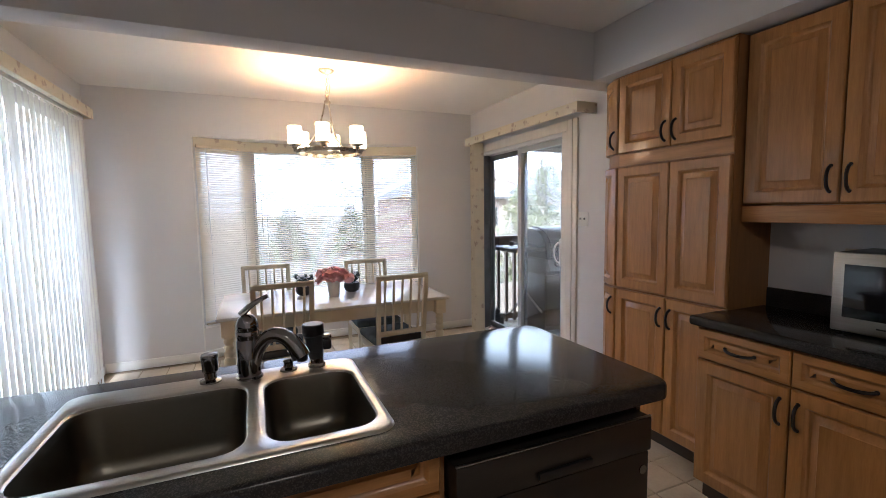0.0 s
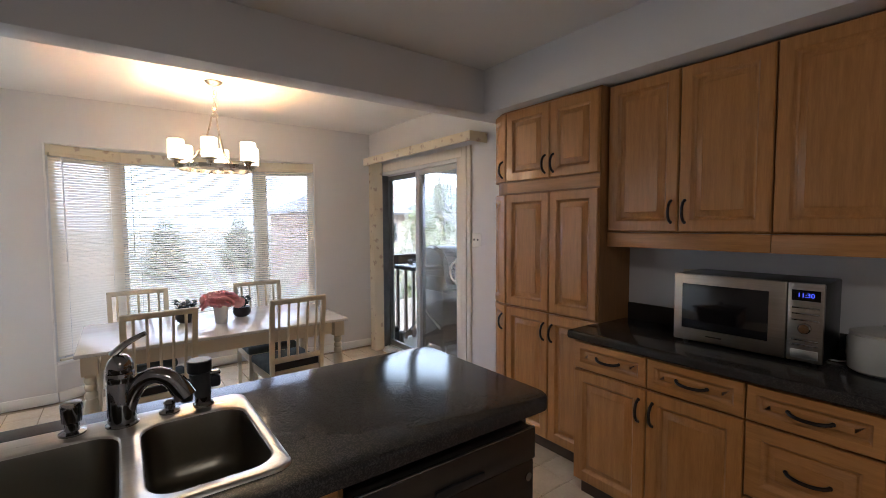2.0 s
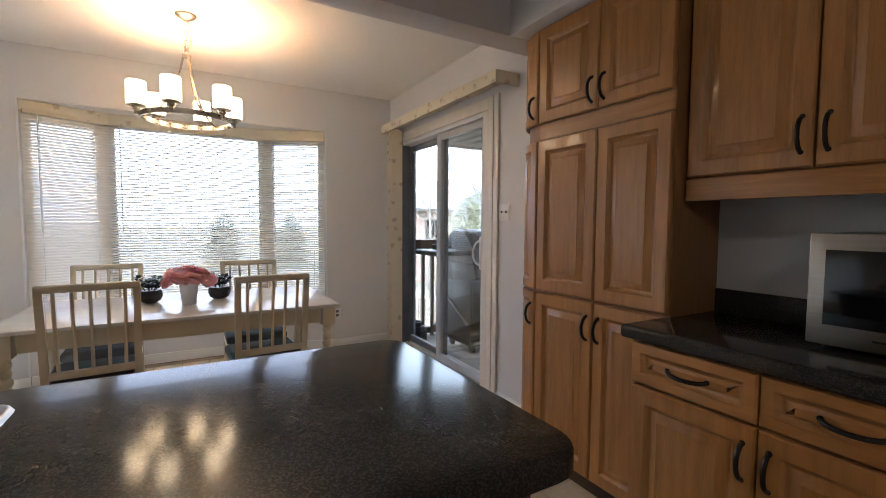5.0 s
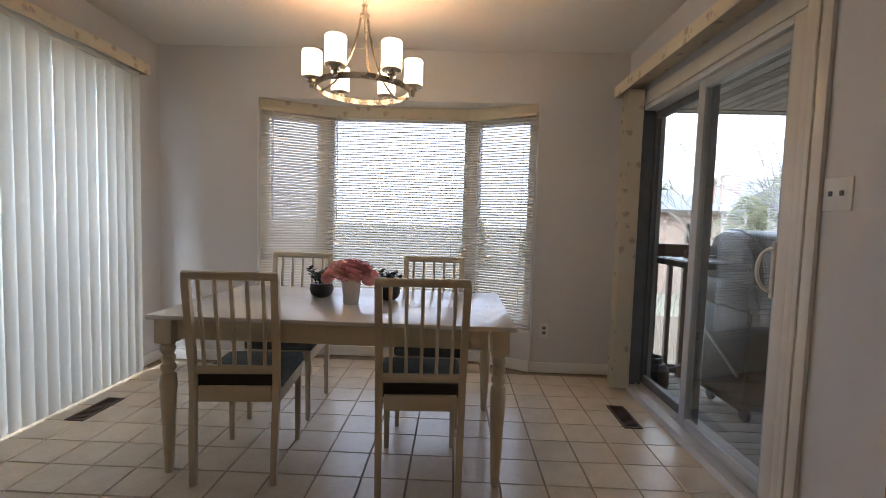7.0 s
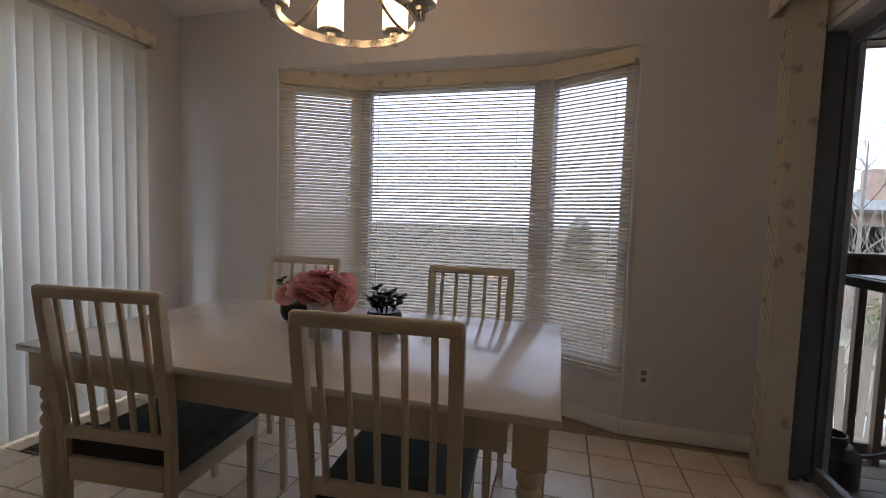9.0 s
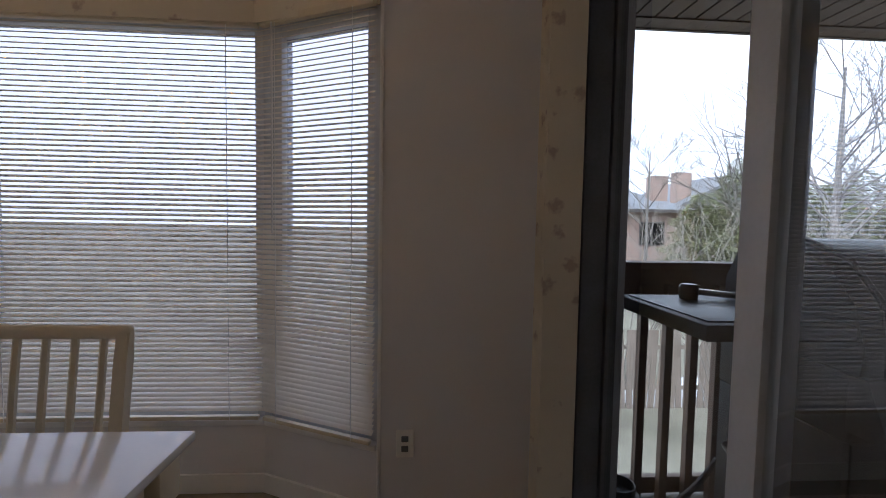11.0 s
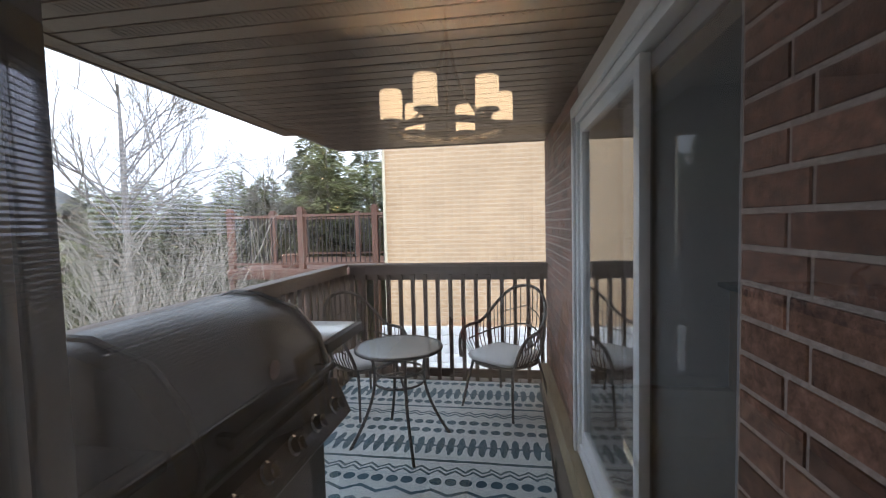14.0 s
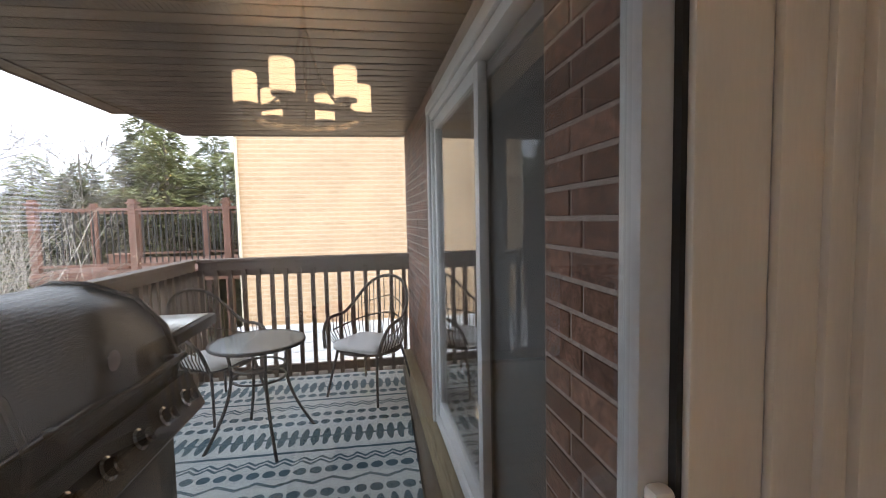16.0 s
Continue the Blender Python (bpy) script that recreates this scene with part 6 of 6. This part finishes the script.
for k, (x, yy, h) in enumerate(((8.6, 9.4, 3.6), (9.8, 10.8, 3.9), (11.0, 12.2, 4.0), (8.0, 11.5, 3.6), (12.6, 13.4, 4.2), (10.2, 14.5, 4.2), (7.0, 13.8, 3.4), (11.6, 9.9, 3.2), (15.0, 12.4, 4.4))):
    shrub(x, yy, h, 50 + k)


def conifer_mesh(seed, needle, n=15000):
    """A crown of drooping sprays with an uneven outline, one metre high and scaled up."""
    rn = np.random.RandomState(seed)
    vs, fs = [], []
    lobes = rn.uniform(0.72, 1.2, 40)
    for i in range(n):
        z = 0.06 + 0.94 * (1 - rn.rand() ** 0.62)
        a = rn.rand() * 6.283
        k = int(z * 13) * 3 + int(a / 2.1)
        rad = (1 - z) ** 0.6 * 0.25 * lobes[k % 40] * (0.80 + 0.25 * math.sin(z * 60 + a * 2)) + 0.006
        rad *= rn.uniform(0.35, 1.0) ** 0.45
        c = np.array((rad * math.cos(a), rad * math.sin(a), z))
        out = np.array((math.cos(a), math.sin(a), rn.uniform(-0.55, 0.35)))
        out /= np.linalg.norm(out)
        side = np.cross(out, (0, 0, 1.0)) + rn.uniform(-0.5, 0.5, 3)
        side /= np.linalg.norm(side)
        ln, w = rn.uniform(0.012, 0.03), rn.uniform(0.0025, 0.0065)
        b = len(vs)
        vs += [tuple(c - side * w), tuple(c + side * w), tuple(c + out * ln + side * w * 0.4), tuple(c + out * ln - side * w * 0.4)]
        fs.append((b, b + 1, b + 2, b + 3))
    me = bpy.data.meshes.new("crown")
    me.from_pydata(vs, [], fs)
    me.materials.append(needle)
    return me


crowns = [conifer_mesh(s, m) for s, m in ((1, M_NEEDLE), (2, M_NEEDLE2), (3, M_NEEDLE), (4, M_NEEDLE2))]
trunk_me = mesh_of("trunk", tube(bmesh.new(), [(0, 0, 0), (0, 0, 0.92)], 0.018, 7, r_end=0.003), M_BARK)
for k, (x, yy, h, fat) in enumerate(((18.5, 10.9, 7.6, 1.4), (20.0, 12.2, 8.2, 1.3), (19.0, 9.2, 6.6, 1.5), (21.0, 15.0, 6.6, 1.5), (22.0, 17.4, 7.0, 1.4), (17.8, 13.4, 5.8, 1.5), (23.0, 20.5, 6.4, 1.6), (24.0, 24.0, 7.0, 1.6),
                                     (13.4, 20.5, 5.4, 1.6), (6.2, 15.2, 3.1, 1.7), (20.5, 28.0, 8.0, 1.3), (26.0, 30.0, 7.4, 1.6), (8.5, 42.0, 4.9, 1.6), (21.5, 45.0, 8.6, 1.0), (3.0, 41.0, 4.7, 1.7), (25.0, 11.5, 8.5, 1.5),
                                     (16.5, 18.5, 5.6, 1.6), (21.5, 8.2, 8.8, 1.5), (27.0, 16.0, 8.0, 1.7), (17.6, 11.9, 5.0, 1.9), (18.6, 14.9, 5.3, 1.9), (18.4, 17.0, 5.4, 1.8),
                                     (19.6, 20.6, 5.8, 1.8), (17.4, 9.6, 4.6, 2.0), (21.5, 23.0, 6.2, 1.8), (15.4, 16.6, 4.5, 2.0), (23.5, 13.2, 7.4, 1.7))):
    t = thing("conifer", "dense green conifer with drooping sprays", "tree", pose(x, yy, GROUND, 0, 0, k * 67) @ Matrix.Diagonal((h * fat, h * fat, h, 1)), "conifers behind the yards")
    part("trunk", trunk_me, None, t)
    part("crown", crowns[k % 4], None, t)


# ---- floor tiles ----
PT = 0.213


def bevel_tile(w, d):
    bm = bmesh.new()
    lo = [bm.verts.new((sx * w / 2, sy * d / 2, -0.006)) for sx, sy in ((-1, -1), (1, -1), (1, 1), (-1, 1))]
    hi = [bm.verts.new((sx * (w / 2 - 0.002), sy * (d / 2 - 0.002), 0.0)) for sx, sy in ((-1, -1), (1, -1), (1, 1), (-1, 1))]
    loop_faces(bm, lo, hi)
    bm.faces.new(hi)
    return bm


tile_me = mesh_of("tile", bevel_tile(PT - 0.006, PT - 0.006), M_TILE, 0)
X0T, Y0T = 0.545 - PT * 9, 3.86 - PT * 26
rest = bmesh.new()
for i in range(20):
    for j in range(36):
        x, y = X0T + (i + 0.5) * PT, Y0T + (j + 0.5) * PT
        if x > XR - 0.01 or x < XL + 0.01 or y > BAY - 0.06 or y < YK:
            continue
        if y > YW and not (BX0 - 0.2 < x < BX1 + 0.2):
            continue
        if y > 2.08:
            part("tile", tile_me, None, floor, at=pose(x, y, random.uniform(-0.0005, 0.0002), random.uniform(-0.06, 0.06), random.uniform(-0.06, 0.06)))
        else:
            b0 = bevel_tile(PT - 0.006, PT - 0.006)
            bmesh.ops.translate(b0, verts=b0.verts[:], vec=(x, y, 0))
            me = bpy.data.meshes.new("t")
            b0.to_mesh(me)
            b0.free()
            rest.from_mesh(me)
            bpy.data.meshes.remove(me)
rt = part("tiles", rest, M_TILE, floor, smooth=0)
tagged(rt, "beige floor tiles farther back in the kitchen", kind="stuff")

# ---- bricks of the outer wall ----
outer_wall = bpy.data.objects["wall_outer_south"]
BH, BL = 0.067, 0.2075


def brick_mesh(w):
    bm = bmesh.new()
    h = BH - 0.0105
    lo = [bm.verts.new((sx * w / 2, 0, sz * h / 2)) for sx, sz in ((-1, -1), (1, -1), (1, 1), (-1, 1))]
    hi = [bm.verts.new((sx * (w / 2 - 0.002), 0.0035, sz * (h / 2 - 0.0015))) for sx, sz in ((-1, -1), (1, -1), (1, 1), (-1, 1))]
    loop_faces(bm, lo, hi)
    bm.faces.new(hi)
    return mesh_of("brick", bm, M_BRICK, 0)


full, cache = brick_mesh(BL - 0.0105), {}
for a, b in ((XR + 0.165, 3.175), (4.858, 6.60)):
    for row in range(46):
        z = -0.1465 + (row + 0.5) * BH
        if z > SOF + 0.02:
            continue
        x = (3.037 if row % 2 else 2.983) - BL * 2 + (BL * 9 if a > 4 else 0)
        while x < b - 0.02:
            x0, x1 = max(a, x), min(b, x + BL)
            if x1 - x0 > 0.03 and z > DECK - 0.03:
                w = round(x1 - x0 - 0.0105, 3)
                if w not in cache:
                    cache[w] = full if abs(w - (BL - 0.0105)) < 0.002 else brick_mesh(w)
                part("brick", cache[w], None, outer_wall, at=pose((x0 + x1) / 2, EY - 0.012 + random.uniform(0, 0.0015), z))
            x += BL
